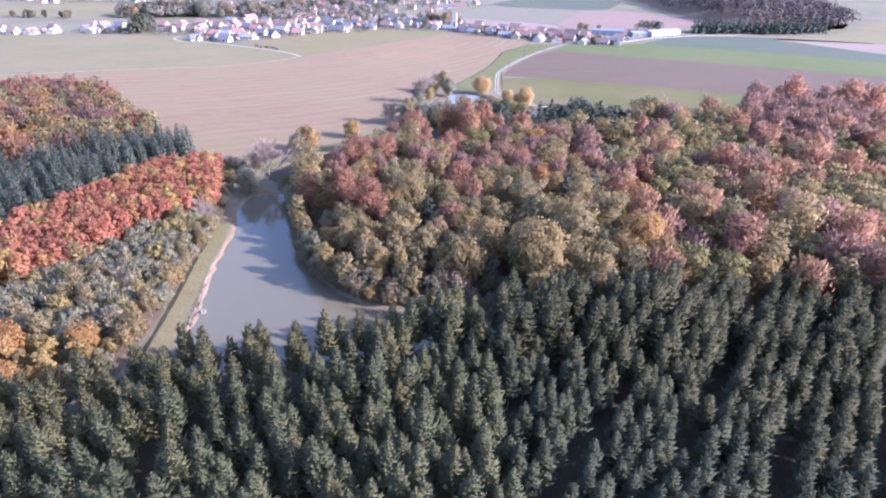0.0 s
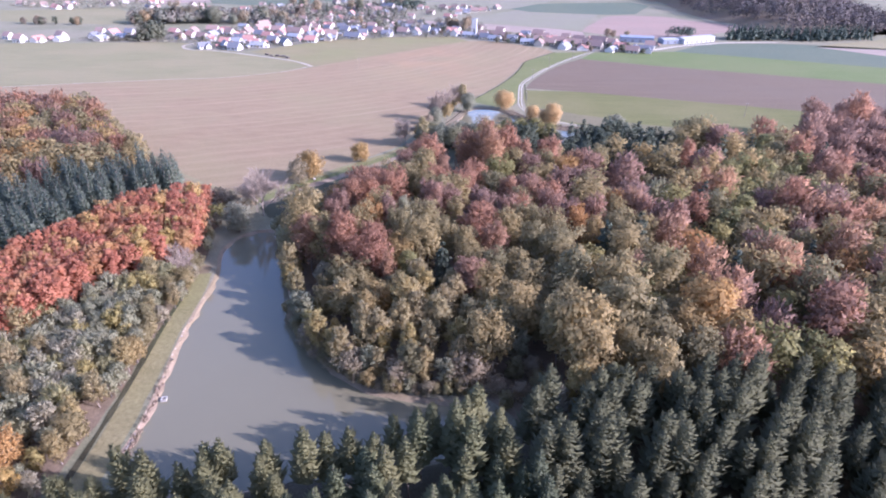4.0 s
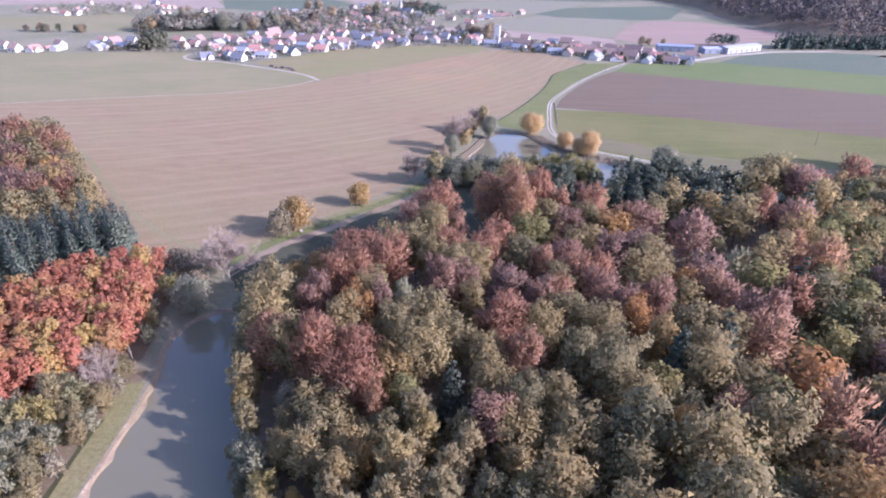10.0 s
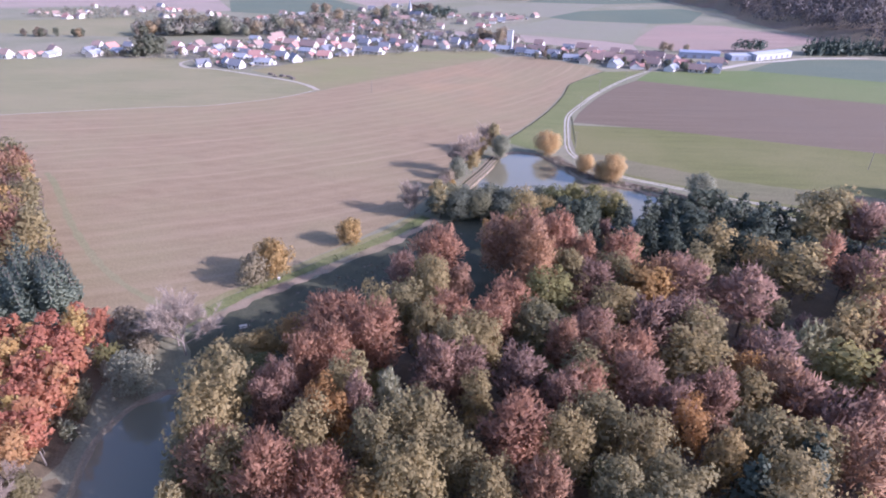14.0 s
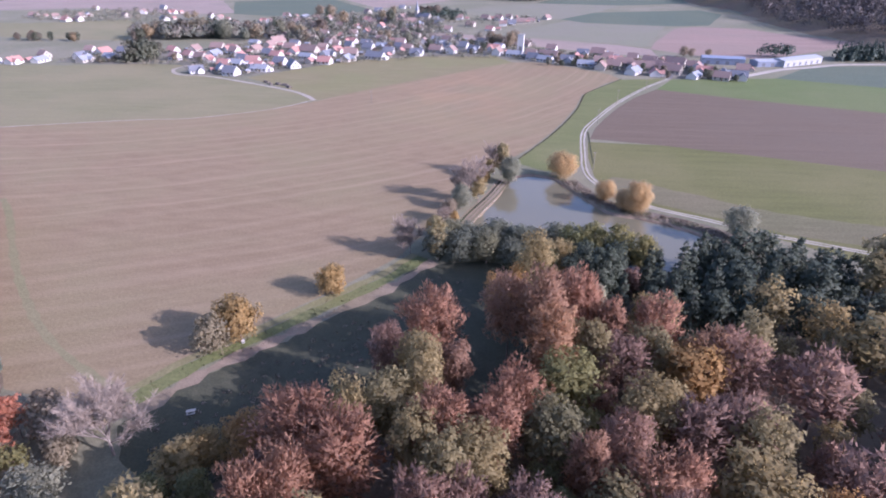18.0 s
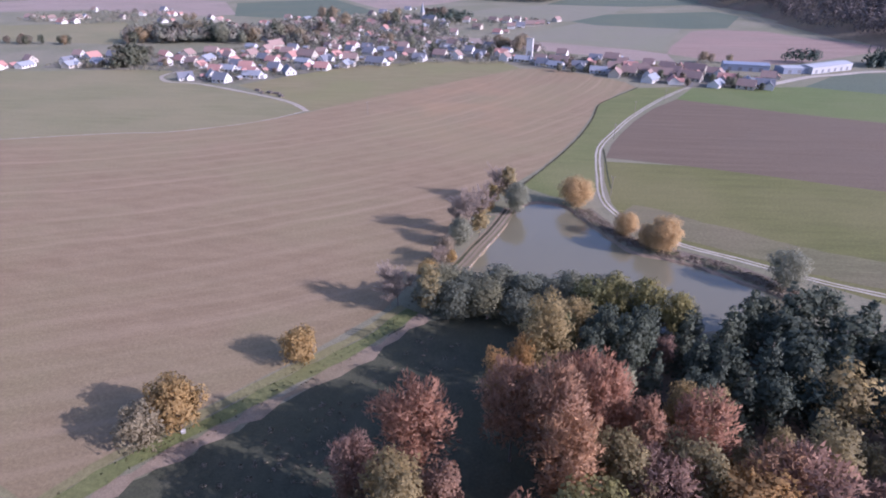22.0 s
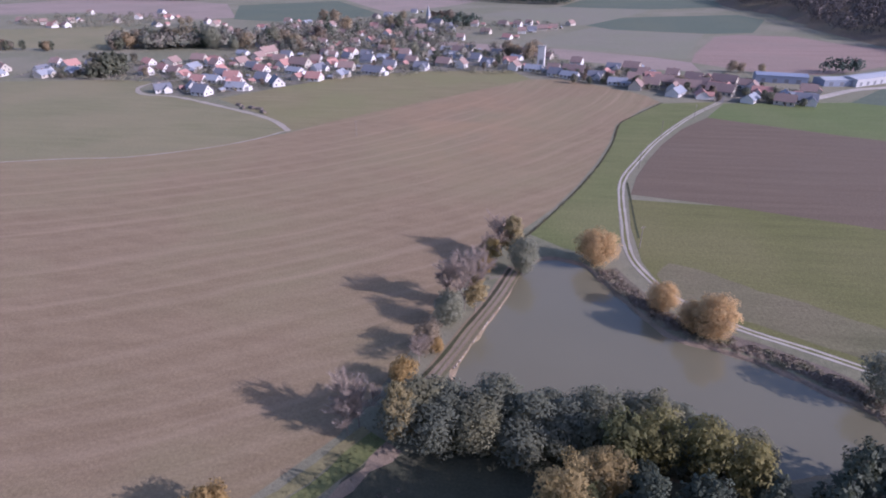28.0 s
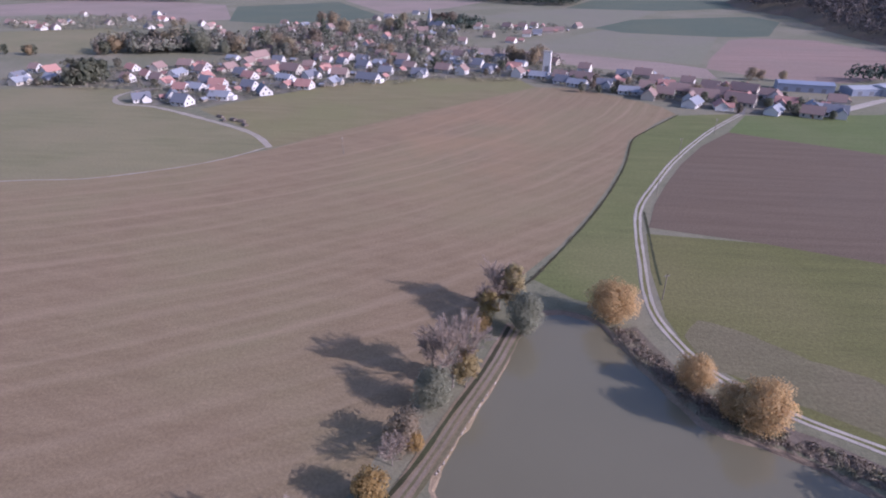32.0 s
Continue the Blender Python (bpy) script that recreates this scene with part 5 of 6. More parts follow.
HOUSES = {
    "d": (house_parts(11.5, 9, 2.6, 44, "slate", "render_white", 1), "white house with a steep dark slate roof"),
    "g": (house_parts(15, 9, 2.6, 34, "tile_grey", "render_white", 2, annex=True), "long white bungalow with a grey roof"),
    "r": (house_parts(12, 9.5, 2.5, 40, "tile_red", "render_white", 3), "white house with a red tiled roof"),
    "b": (house_parts(13, 9, 3.0, 42, "tile_brown", "render_cream", 4), "cream house with a brown tiled roof"),
    "w": (house_parts(10, 8.5, 3.8, 42, "tile_brown", "render_white", 5), "two-storey white house with a brown roof"),
    "s": (house_parts(8, 6.5, 2.6, 35, "tile_red", "render_cream", 6), "small cream outbuilding with a red roof"),
    "n": (house_parts(18, 9.5, 2.6, 40, "slate", "render_white", 7, annex=True), "long white house with a blue-black roof"),
    "x": (house_parts(12.5, 8.5, 2.8, 42, "slate", "render_white", 8, 0.45), "white house with a slate roof and a side wing"),
    "y": (house_parts(13, 9, 2.6, 38, "tile_red", "render_white", 9, -0.4), "white house with a red roof and a side wing"),
    "k": (house_parts(19, 9.5, 3.4, 44, "tile_brown", "render_cream", 10), "long cream farmhouse with a brown roof"),
    "m": (house_parts(14, 9, 2.7, 36, "tile_grey", "render_cream", 11, 0.3), "cream house with a grey roof and a side wing"),
    "t": (house_parts(6, 4.5, 2.2, 28, "tile_grey", "weathered_wood", 12), "weathered wooden garden shed"),
}


def house(code, x, y, rot, scale=1.0):
    parts, label = HOUSES[code]
    root = new("house")
    root.matrix_world = Matrix.LocRotScale((x, y, 0.1), Euler((0, 0, radians(rot))), (scale, scale, scale))
    for name, me, text in (parts if y < 830 and code != "t" else [q for q in parts if q[0] in ("wall", "roof", "chimney", "wing", "wing_roof")] if code != "t" else parts[:2]):
        if name == "cap" and y > 775:
            continue
        ob = new(name, me)
        ob.parent = chimney if name == "cap" else root
        chimney = ob if name == "chimney" else None
        if text:
            ob["label"] = text
    TAKEN.append((x, y))
    return tagged(root, label, "house", "houses of the village")


R = random.Random(8)


def street(codes, places, rot, spread=12, shift=4.0):
    for code, (x, y) in zip(codes, places):
        if R.random() < 0.4:
            code = {"d": "x", "r": "y", "b": "k", "g": "m"}.get(code, code)
        if R.random() < 0.5:
            house(R.choice("ts"), x + R.uniform(9, 13), y + shift + R.uniform(8, 12), rot + R.choice((0, 90)) + R.uniform(-9, 9), R.uniform(0.7, 0.95))
        house(code, x, y + shift, rot + (90 if R.random() < 0.28 else 0) + R.uniform(-spread, spread), R.uniform(0.98, 1.15))


street("dgrgdwwrbbr", [(-428, 757), (-410, 738), (-420, 785), (-392, 754), (-404, 795), (-366, 768), (-325, 758), (-353, 807), (-330, 812), (-311, 829), (-292, 825)], -14)
street("dd", [(-270, 692), (-248, 698)], -55, 5)
street("drrgrrgdbdd", [(-234, 686), (-286, 751), (-260, 730), (-297, 788), (-263, 775), (-238, 748), (-215, 707), (-252, 757), (-262, 818), (-240, 796), (-208, 743)], -12)
street("d", [(-189, 727)], -55, 3)
street("rbbdrsrgbdrgnddrdwwwb", [(-226, 783), (-260, 881), (-258, 851), (-233, 867), (-215, 812), (-180, 752), (-165, 752), (-193, 781), (-199, 813), (-174, 792), (-171, 823), (-147, 769), (-120, 786), (-112, 820), (-80, 814),
       (-171, 896), (-149, 881), (-136, 907), (-108, 883), (-81, 893), (-61, 837)], -17)
street("wrrbbdwwwrwbwbgbddbw", [(-184, 964), (-172, 992), (-165, 1063), (-165, 1150), (-129, 1121), (-92, 1150), (-221, 955), (-290, 1154), (-266, 1143), (-362, 1111), (-345, 1090), (-324, 1084), (-349, 1183), (-308, 1111), (-314, 1172),
       (-229, 1279), (-215, 1308), (-181, 1382), (-272, 1004), (-246, 1060)], -15, 30)
street("gwddxrwgdbwxgdbwbgbd", [(-59, 889), (-43, 829), (-33, 868), (-11, 902), (-18, 843), (4, 860), (8, 824), (26, 818), (45, 797), (62, 806), (69, 853), (79, 788), (95, 764), (101, 831), (118, 833), (124, 806), (118, 757), (-67, 923), (-54, 917), (-43, 926)], -24, 10)
street("wbwbrwdbbwb", [(-55, 1183), (-12, 1188), (10, 1177), (-33, 1091), (-3, 1042), (16, 1103), (30, 1122), (45, 1142), (61, 1157), (27, 1207), (90, 1208)], -18, 20)
street("rbwbrrbgkgwbwr", [(129, 792), (136, 769), (148, 801), (162, 785), (173, 782), (152, 722), (184, 774), (134, 728), (169, 735), (184, 712), (197, 747), (206, 706), (236, 740), (200, 735)], -22, 14)
street("wgrwbwbbrwgd", [(44, 812), (57, 790), (90, 805), (110, 775), (108, 752), (135, 742), (147, 750), (158, 762), (170, 752), (196, 762), (215, 728), (222, 712)], -24, 12, 2.0)
street("rbwgrbwbdb", [(-320, 780), (-300, 765), (-278, 800), (-250, 735), (-224, 725), (-228, 838), (-190, 838), (-150, 805), (-140, 850), (-95, 850)], -14, 15, 2.0)
street("bwrwbgwbwndrwbw", [(-777, 1146), (-725, 1129), (-680, 1090), (-660, 1094), (-699, 1155), (-697, 1172), (-755, 1281), (-625, 1164), (-626, 1222), (-534, 1124), (-639, 1315), (-575, 1228), (-474, 1167), (-446, 1133), (-386, 1053)], -20, 30)
street("wrgwbw", [(-492, 718), (-474, 722), (-454, 732), (-438, 790), (-470, 760), (-520, 740)], -20, 20)
# fill-in houses of the old village
for i in range(70):
    x, y = R.uniform(-330, -20), R.uniform(860, 1200)
    if abs((x + 170) / 150) ** 2 + abs((y - 1020) / 190) ** 2 < 1 and free(x, y, 17):
        house(R.choice("bbwrdwbkym"), x, y, R.choice((-18, -18, 66)) + R.uniform(-15, 15), R.uniform(0.9, 1.05))
for i in range(40):
    x, y = R.uniform(-300, 60), R.uniform(790, 900)
    if y > 812 - 0.12 * x and free(x, y, 16):
        house(R.choice("brwgdxm"), x, y, -28 + R.uniform(-15, 15), R.uniform(0.85, 1.0))

# water tower
root = new("water_tower")
root.matrix_world = pose(33, 834, 0, 0, 0, -14)
bm = bmesh.new()
for sx in (-1, 1):
    box(bm, sx * 2.6 - 0.7, -2.2, -0.2, sx * 2.6 + 0.7, 2.2, 9)
box(bm, -3.3, -2.2, 8.9, 3.3, 2.2, 21)
part("shaft", bm, "render_white", root)
bm = bmesh.new()
box(bm, -3.6, -2.5, 21.003, 3.6, 2.5, 21.5)
part("roof", bm, "concrete", root, "flat concrete roof slab")
bm = bmesh.new()
box(bm, -1.85, -1.2, 0, 1.85, 1.2, 8.85)
part("core", bm, "concrete", root, "recessed concrete core between the legs")
tagged(root, "white rectangular water tower above the houses", "water tower")
TAKEN.append((33, 834))

# church
root = new("church")
root.matrix_world = pose(-112, 1166, 0, 0, 0, -30)
for name, me, text in house_parts(24, 10, 7, 45, "slate", "render_cream", 30)[:2]:
    new(name, me).parent = root
bm = bmesh.new()
box(bm, -16, -2.5, -0.2, -11.5, 2.5, 15)
part("bell_tower", bm, "render_cream", root)
bm = bmesh.new()
base = [bm.verts.new((x, y, 15.003)) for x, y in ((-16.3, -2.8), (-11.2, -2.8), (-11.2, 2.8), (-16.3, 2.8))]
tip = bm.verts.new((-13.75, 0, 30))
bm.faces.new(base[::-1])
for i in range(4):
    bm.faces.new((base[i], base[(i + 1) % 4], tip))
part("spire", bm, "tile_grey", root, "pale pointed spire")
tagged(root, "village church with a dark roof and pale spire", "church")

# halls at the village edge


def hall(x, y, rot, length, width, height, wall, roof, label):
    root = new("hall")
    root.matrix_world = pose(x, y, 0.1, 0, 0, rot)
    bm = bmesh.new()
    box(bm, -length / 2, -width / 2, -0.2, length / 2, width / 2, height)
    part("wall", bm, wall, root)
    bm = bmesh.new()
    prof = ((-width / 2 - 0.4, height + 0.01), (0, height + 1.6), (width / 2 + 0.4, height + 0.01))
    a = [bm.verts.new((-length / 2 - 0.3, py, pz)) for py, pz in prof]
    b = [bm.verts.new((length / 2 + 0.3, py, pz)) for py, pz in prof]
    for i, j in ((0, 1), (1, 2), (2, 0)):
        bm.faces.new((a[i], b[i], b[j], a[j]))
    bm.faces.new(a[::-1])
    bm.faces.new(b)
    bmesh.ops.recalc_face_normals(bm, faces=bm.faces)
    part("roof", bm, roof, root, "low-pitched sheet metal roof")
    for i in range(int(length / 9)):
        bm = bmesh.new()
        px = -length / 2 + 6 + i * 9
        box(bm, px - 1.6, -width / 2 - 0.06, 0.3, px + 1.6, -width / 2 + 0.05, 3.4)
        part("gate", bm, "slate", root, "dark rolling gate")
    return tagged(root, label, "hall")


hall(236, 798, -12, 40, 16, 6, "sheet_blue", "sheet_blue", "long blue-grey sheet metal hall")
hall(276, 790, 8, 26, 16, 5, "sheet_blue", "sheet_white", "blue-grey workshop hall with a pale roof")
hall(310, 802, 31, 58, 16, 6, "sheet_white", "sheet_white", "large white commercial hall")
ribbon("village_road", [(215, 716), (243, 737), (282, 768), (316, 783), (356, 802), (420, 810)], 7.0, "gravel", 0.09, "pale access road to the halls", "road")
ribbon("village_road", [(161, 711), (175, 735), (215, 716)], 5.0, "asphalt", 0.08, "village street meeting the farm track", "road")
ribbon("village_road", [(165, 725), (110, 785), (60, 822), (0, 850), (-80, 850), (-150, 830), (-200, 770), (-275, 745)], 5.0, "asphalt", 0.07, "main village street between the houses", "road")

# garden trees and hedges of the village
foliage("garden_leaves", [(0.0, (0.125, 0.135, 0.095)), (0.45, (0.16, 0.165, 0.115)), (0.75, (0.195, 0.17, 0.13)), (0.93, (0.25, 0.185, 0.14)), (1.0, (0.34, 0.26, 0.13))])
kind("garden_tree", leafy("garden_leaves", 9.5, 0.3, 3.7, 24, 1700, 0.40, 0.2, round_=True), 5, "autumn-coloured garden tree among the houses", "garden tree", "garden trees")
for i in range(60):
    x = R.uniform(40, 232)
    y = 800 - 0.5 * (x - 40) + R.uniform(-12, 22)
    if free(x, y, 6.0):
        put("garden_tree", x, y, R.uniform(0.45, 0.95), R)
for i in range(280):
    x, y = R.uniform(-340, 210), R.uniform(700, 1230)
    mid = 812 - 0.12 * x + 40 if x < 40 else 815 - 0.5 * (x - 40) - 15
    if -30 < y - mid < 60 and x > -300:
        if free(x, y, 6.5):
            put("garden_tree", x, y, R.uniform(0.35, 1.0), R)
VILLAGE_TREES = {
    ("garden_tree", "grey-green tree between the village houses"): [(-360, 746, 2.4), (-352, 747, 2.4), (-362, 741, 1.34), (-377, 825, 0.99), (-400, 931, 2.33), (-412, 929, 2.4), (-418, 920, 2.4), (-435, 906, 1.98), (-440, 897, 1.68), (-446, 893, 1.25), (-317, 941, 2.4), (-228, 974, 2.25), (-159, 1115, 2.29), (-118, 1187, 2.4), (-106, 1189, 2.4), (-93, 1190, 2.4), (-70, 848, 1.45), (-34, 900, 0.91), (-11, 841, 0.71), (-21, 826, 0.69), (-220, 711, 0.68), (-289, 744, 0.74), (-262, 759, 0.76), (-203, 733, 0.61), (-177, 821, 0.83), (-128, 827, 0.71), (72, 768, 0.61), (83, 769, 0.71), (57, 799, 0.65), (130, 775, 0.71), (-348, 752, 2.2), (-346, 760, 1.9)],
    ("brown_tree", "mauve-brown half-bare tree in the village"): [(-322, 756, 0.72), (-375, 934, 2.17), (-388, 932, 2.05), (-430, 919, 1.78), (-501, 1140, 1.1), (-496, 1155, 1.11), (-299, 923, 1.75), (-255, 928, 1.99), (-241, 918, 1.72), (-268, 1169, 2.19), (-296, 1203, 1.79), (-224, 1077, 2.11), (-231, 952, 1.32), (-233, 911, 1.25), (-177, 1145, 1.66), (-143, 942, 1.05), (-130, 924, 1.25), (-171, 1218, 1.62), (0, 905, 1.51), (9, 899, 1.38), (23, 891, 1.57), (29, 901, 1.49), (144, 763, 0.89), (209, 837, 1.01), (217, 838, 0.92), (234, 835, 0.82), (-117, 864, 0.72), (100, 804, 0.62), (170, 780, 0.67)],
    ("silver_tree", "tall grey-green tree among the village gardens"): [(-339, 918, 2.31), (-309, 910, 1.19), (-276, 946, 2.04), (-101, 899, 1.23), (109, 758, 0.84), (-146, 824, 0.74)],
    ("dark_conifer", "dark conifer between the village houses"): [(-353, 928, 1.37), (-361, 927, 1.44), (-279, 938, 1.37), (-233, 1021, 1.44), (-202, 1052, 1.02), (-128, 1010, 0.81), (-110, 989, 0.92), (-100, 990, 0.85), (-77, 1192, 1.08), (-68, 1193, 0.9)],
}
for (name, text), places in VILLAGE_TREES.items():
    for x, y, r in places:
        put(name, x, y, r, R, R.uniform(0.9, 1.05), text)
for i in range(16):
    put("garden_tree", -376 + R.uniform(-20, 24), 742 + R.uniform(-4, 6), R.uniform(0.5, 0.8), R, 0.8)
for i in range(12):
    put("garden_tree", -575 + R.uniform(-30, 60), 885 + R.uniform(-6, 8), R.uniform(0.8, 1.2), R)


def rise(x, y):
    """Height of the wooded hill at the far edge of the fields."""
    return 34.0 * max(0.0, min(1.0, (x - 448 + 0.02 * (y - 1000)) / 170)) ** 0.8 * max(0.0, min(1.0, (y - 862) / 80)) * max(0.0, min(1.0, (575 + 0.55 * (y - 884) - x) / 110))


def far_wood(name, poly, gap, mat, label, seed, height=20.0, cone=False, hill=False):
    """A distant wood: many clumpy crowns in one mesh."""
    rng = np.random.default_rng(seed)
    xs, ys = [p[0] for p in poly], [p[1] for p in poly]
    vs, fs, ns, count = [], [], [], 0
    n = int((max(xs) - min(xs)) * (max(ys) - min(ys)) / gap ** 2)
    for _ in range(n):
        x, y = rng.uniform(min(xs), max(xs)), rng.uniform(min(ys), max(ys))
        if not inside(x, y, poly):
            continue
        h = height * rng.uniform(0.8, 1.15)
        k = 56 if cone else (30 if h < 6 else 60 if h < 14 else 84)
        wide = min(gap * 0.62, 0.24 * h + 1.6)
        d = rng.normal(0, 1, (k, 3))
        d[:, 2] = np.abs(d[:, 2]) * 0.9 - 0.45
        d /= np.linalg.norm(d, axis=1, keepdims=True)
        if cone:
            t = rng.random(k)
            p = np.stack([x + d[:, 0] * 3.6 * (1 - t), y + d[:, 1] * 3.6 * (1 - t), h * (0.1 + 0.9 * t)], 1)
            size = 1.5 * (1.2 - t)
        else:
            p = np.array([x, y, h * 0.54]) + d * np.array([wide, wide, h * 0.46])
            size = rng.uniform(0.5, 0.95, k) * min(1.7, 0.3 + h * 0.075)
        if hill:
            p[:, 2] += rise(x, y)
            size = size * 0.8
        v, f, nm = cards(p, d, size, rng, 0.5, 0.8)
        ns.append(nm)
        vs.append(v)
        fs.append(f + count)
        count += len(v)
    me = from_arrays(name, np.concatenate(vs), np.concatenate(fs), mat, normals=np.concatenate(ns))
    return tagged(link(name, me, None), label, "wood", kind="stuff")


def island_foliage(name, stops):
    m, nt, b = material(name, 0.7)
    v = coords(nt)
    geo = nt.nodes.new("ShaderNodeNewGeometry")
    c = ramp(nt, noise_tex(nt, v, 0.09, 2.0), stops)
    isl = ramp(nt, geo.outputs["Random Per Island"], [(0.0, (0.78,) * 3), (1.0, (1.22,) * 3)])
    nt.links.new(mix(nt, 1.0, c, isl, "MULTIPLY"), b.inputs["Base Color"])
    return m


# Leaves darkened and cooled: the hill's shaded side and haze are in this colour.
island_foliage("far_shaded_leaves", [(0.35, (0.081, 0.071, 0.069)), (0.5, (0.102, 0.082, 0.076)), (0.65, (0.090, 0.083, 0.070))])
island_foliage("village_leaves", [(0.3, (0.105, 0.115, 0.088)), (0.45, (0.14, 0.14, 0.105)), (0.6, (0.165, 0.14, 0.115)), (0.72, (0.105, 0.12, 0.09))])
island_foliage("hedge_leaves", [(0.35, (0.11, 0.118, 0.08)), (0.5, (0.16, 0.14, 0.10)), (0.65, (0.12, 0.125, 0.085))])
island_foliage("far_needles", [(0.35, (0.040, 0.056, 0.045)), (0.65, (0.058, 0.076, 0.056))])
far_wood("conifer_wood", [(362, 820), (480, 821), (560, 842), (552, 868), (470, 852), (366, 848)], 5.5, "far_needles", "distant dark conifer plantation", 1, 18, True)
far_wood("conifer_wood", [(288, 838), (322, 836), (326, 850), (292, 852)], 7.0, "far_needles", "clump of dark conifers behind the halls", 13, 13)
HILL_WOOD = [(470, 868), (473, 914), (456, 1026), (441, 1106), (440, 1125), (452, 1250), (484, 1423), (440, 1551), (465, 1760), (700, 1760), (830, 1500), (800, 1290), (740, 1130), (700, 1010), (670, 945), (610, 884), (555, 872)]
far_wood("beech_wood", HILL_WOOD, 12.5, "far_shaded_leaves", "distant autumn beech wood on the rise", 2, 24, hill=True)
v, f = [], []
for i in range(26):
    for j in range(46):
        x, y = 436 + i * 17.0, 860 + j * 21.0
        v.append((x, y, rise(x, y) if inside(x, y, HILL_WOOD) else -0.5))
for i in range(25):
    for j in range(45):
        k = i * 46 + j
        f.append((k, k + 46, k + 47, k + 1))
tagged(link("hill", from_arrays("hill", v, f, "litter", True), None), "low hill covered by the distant beech wood", "hill", kind="structure")
far_wood("distant_wood", [(-1300, 1640), (-1200, 1720), (-760, 1660), (-720, 1625), (-760, 1612)], 12, "far_shaded_leaves", "distant strip of woodland", 3, 22)
far_wood("distant_wood", [(-110, 1720), (60, 1600), (110, 1590), (150, 1760), (-60, 1830)], 12, "far_needles", "distant dark wood on the horizon side", 4, 22)
OLD_VILLAGE = [(-330, 985), (-270, 900), (-180, 870), (-60, 865), (20, 880), (60, 860), (30, 940), (-60, 960), (-80, 1060), (-70, 1190), (-150, 1260), (-280, 1210), (-360, 1130)]
far_wood("village_trees", OLD_VILLAGE, 17, "village_leaves", "mixed autumn trees between the village houses", 5, 10.0)
far_wood("village_trees", [(-330, 1080), (-270, 900), (-190, 905), (-200, 960), (-270, 1150)], 15, "village_leaves", "dense grey-green trees in the old village", 12, 13)
far_wood("village_trees", [(-125, 1165), (-60, 1165), (-40, 1215), (-110, 1265)], 10, "far_needles", "dark evergreen trees round the church", 8, 15)
far_wood("village_trees", [(-455, 900), (-400, 900), (-350, 915), (-300, 915), (-270, 935), (-310, 975), (-400, 985), (-470, 960)], 9.0, "village_leaves", "grove of grey-green trees behind the village", 9, 17)
far_wood("village_trees", [(-790, 1130), (-640, 1080), (-520, 1110), (-560, 1240), (-760, 1290)], 24, "village_leaves", "trees round the outlying houses", 10, 9)
far_wood("village_trees", [(-110, 1080), (-40, 1075), (100, 1190), (60, 1230), (-60, 1200)], 22, "village_leaves", "trees between the far houses", 11, 8)

far_wood("garden_hedges", [(-440, 735), (-300, 728), (-270, 690), (-225, 684), (-180, 728), (-60, 800), (20, 800), (110, 748), (215, 700), (240, 745), (150, 810), (60, 870), (-40, 935), (-90, 1160), (-220, 1250), (-340, 1180), (-340, 1000), (-270, 890), (-330, 830), (-440, 800)],
         8.0, "hedge_leaves", "hedges and bushes in the village gardens", 6, 3.8)
far_wood("garden_hedges", [(-790, 1120), (-640, 1075), (-520, 1110), (-560, 1240), (-760, 1290)], 13, "hedge_leaves", "hedges and bushes round the outlying houses", 7, 4.5)

# power line poles


def pole(x, y, rot, height=9.5):
    root = new("power_pole")
    root.matrix_world = pose(x, y, 0, 0, 0, rot)
    v, f = [], []
    tube(v, f, (0, 0, -0.2), (0, 0, height), 0.17, 0.12, 8)
    link("post", from_arrays("post", v, f, "weathered_wood", True), None, root)
    bm = bmesh.new()
    box(bm, -1.0, -0.08, height - 0.7, 1.0, 0.08, height - 0.55)
    part("crossarm", bm, "weathered_wood", root)
    for px in (-0.85, 0.0, 0.85):
        v, f = [], []
        tube(v, f, (px, 0, height - 0.55), (px, 0, height - 0.25), 0.06, 0.04)
        link("insulator", from_arrays("insulator", v, f, "render_white"), None, root, "white insulator")
    return tagged(root, "grey wooden power pole with a crossarm", "power pole", "power poles")


for x, y, r in ((58, 461, 20), (129, 659, 40), (98, 614, 40), (207, 436, 20), (-85, 593, 70), (-307, 753, 10), (74, 552, 30)):
    pole(x, y, r)


# ---- banks, dam and small things ----


def scatter(name, mat, line, spread, count, make, label, category, seed):
    """Many small pieces strewn along a line, in one mesh."""
    rng = np.random.default_rng(seed)
    vs, fs, ns, total = [], [], [], 0
    for _ in range(count):
        p = line[rng.integers(len(line))]
        v, f, n = make(rng)
        a = rng.uniform(0, 6.28)
        turn = np.array([[math.cos(a), math.sin(a), 0], [-math.sin(a), math.cos(a), 0], [0, 0, 1]])
        vs.append(v @ turn + [p[0] + rng.uniform(-spread, spread), p[1] + rng.uniform(-spread, spread), p[2] if len(p) > 2 else 0.0])
        ns.append(n @ turn)
        fs.append(np.asarray(f) + total)
        total += len(v)
    me = from_arrays(name, np.concatenate(vs), np.concatenate(fs), mat, normals=np.concatenate(ns))
    return tagged(link(name, me, None), label, category, kind="stuff")


def bush(height, width, leaves, size):
    def make(rng):
        d = rng.normal(0, 1, (leaves, 3))
        d[:, 2] = np.abs(d[:, 2]) * 0.9 - 0.1
        d /= np.linalg.norm(d, axis=1, keepdims=True)
        k = rng.uniform(0.6, 1.2)
        p = d * np.array([width, width, height]) * k * rng.uniform(0.55, 1.0, (leaves, 1)) + [0, 0, height * 0.15]
        return cards(p, d, size * rng.uniform(0.6, 1.2, leaves), rng)
    return make


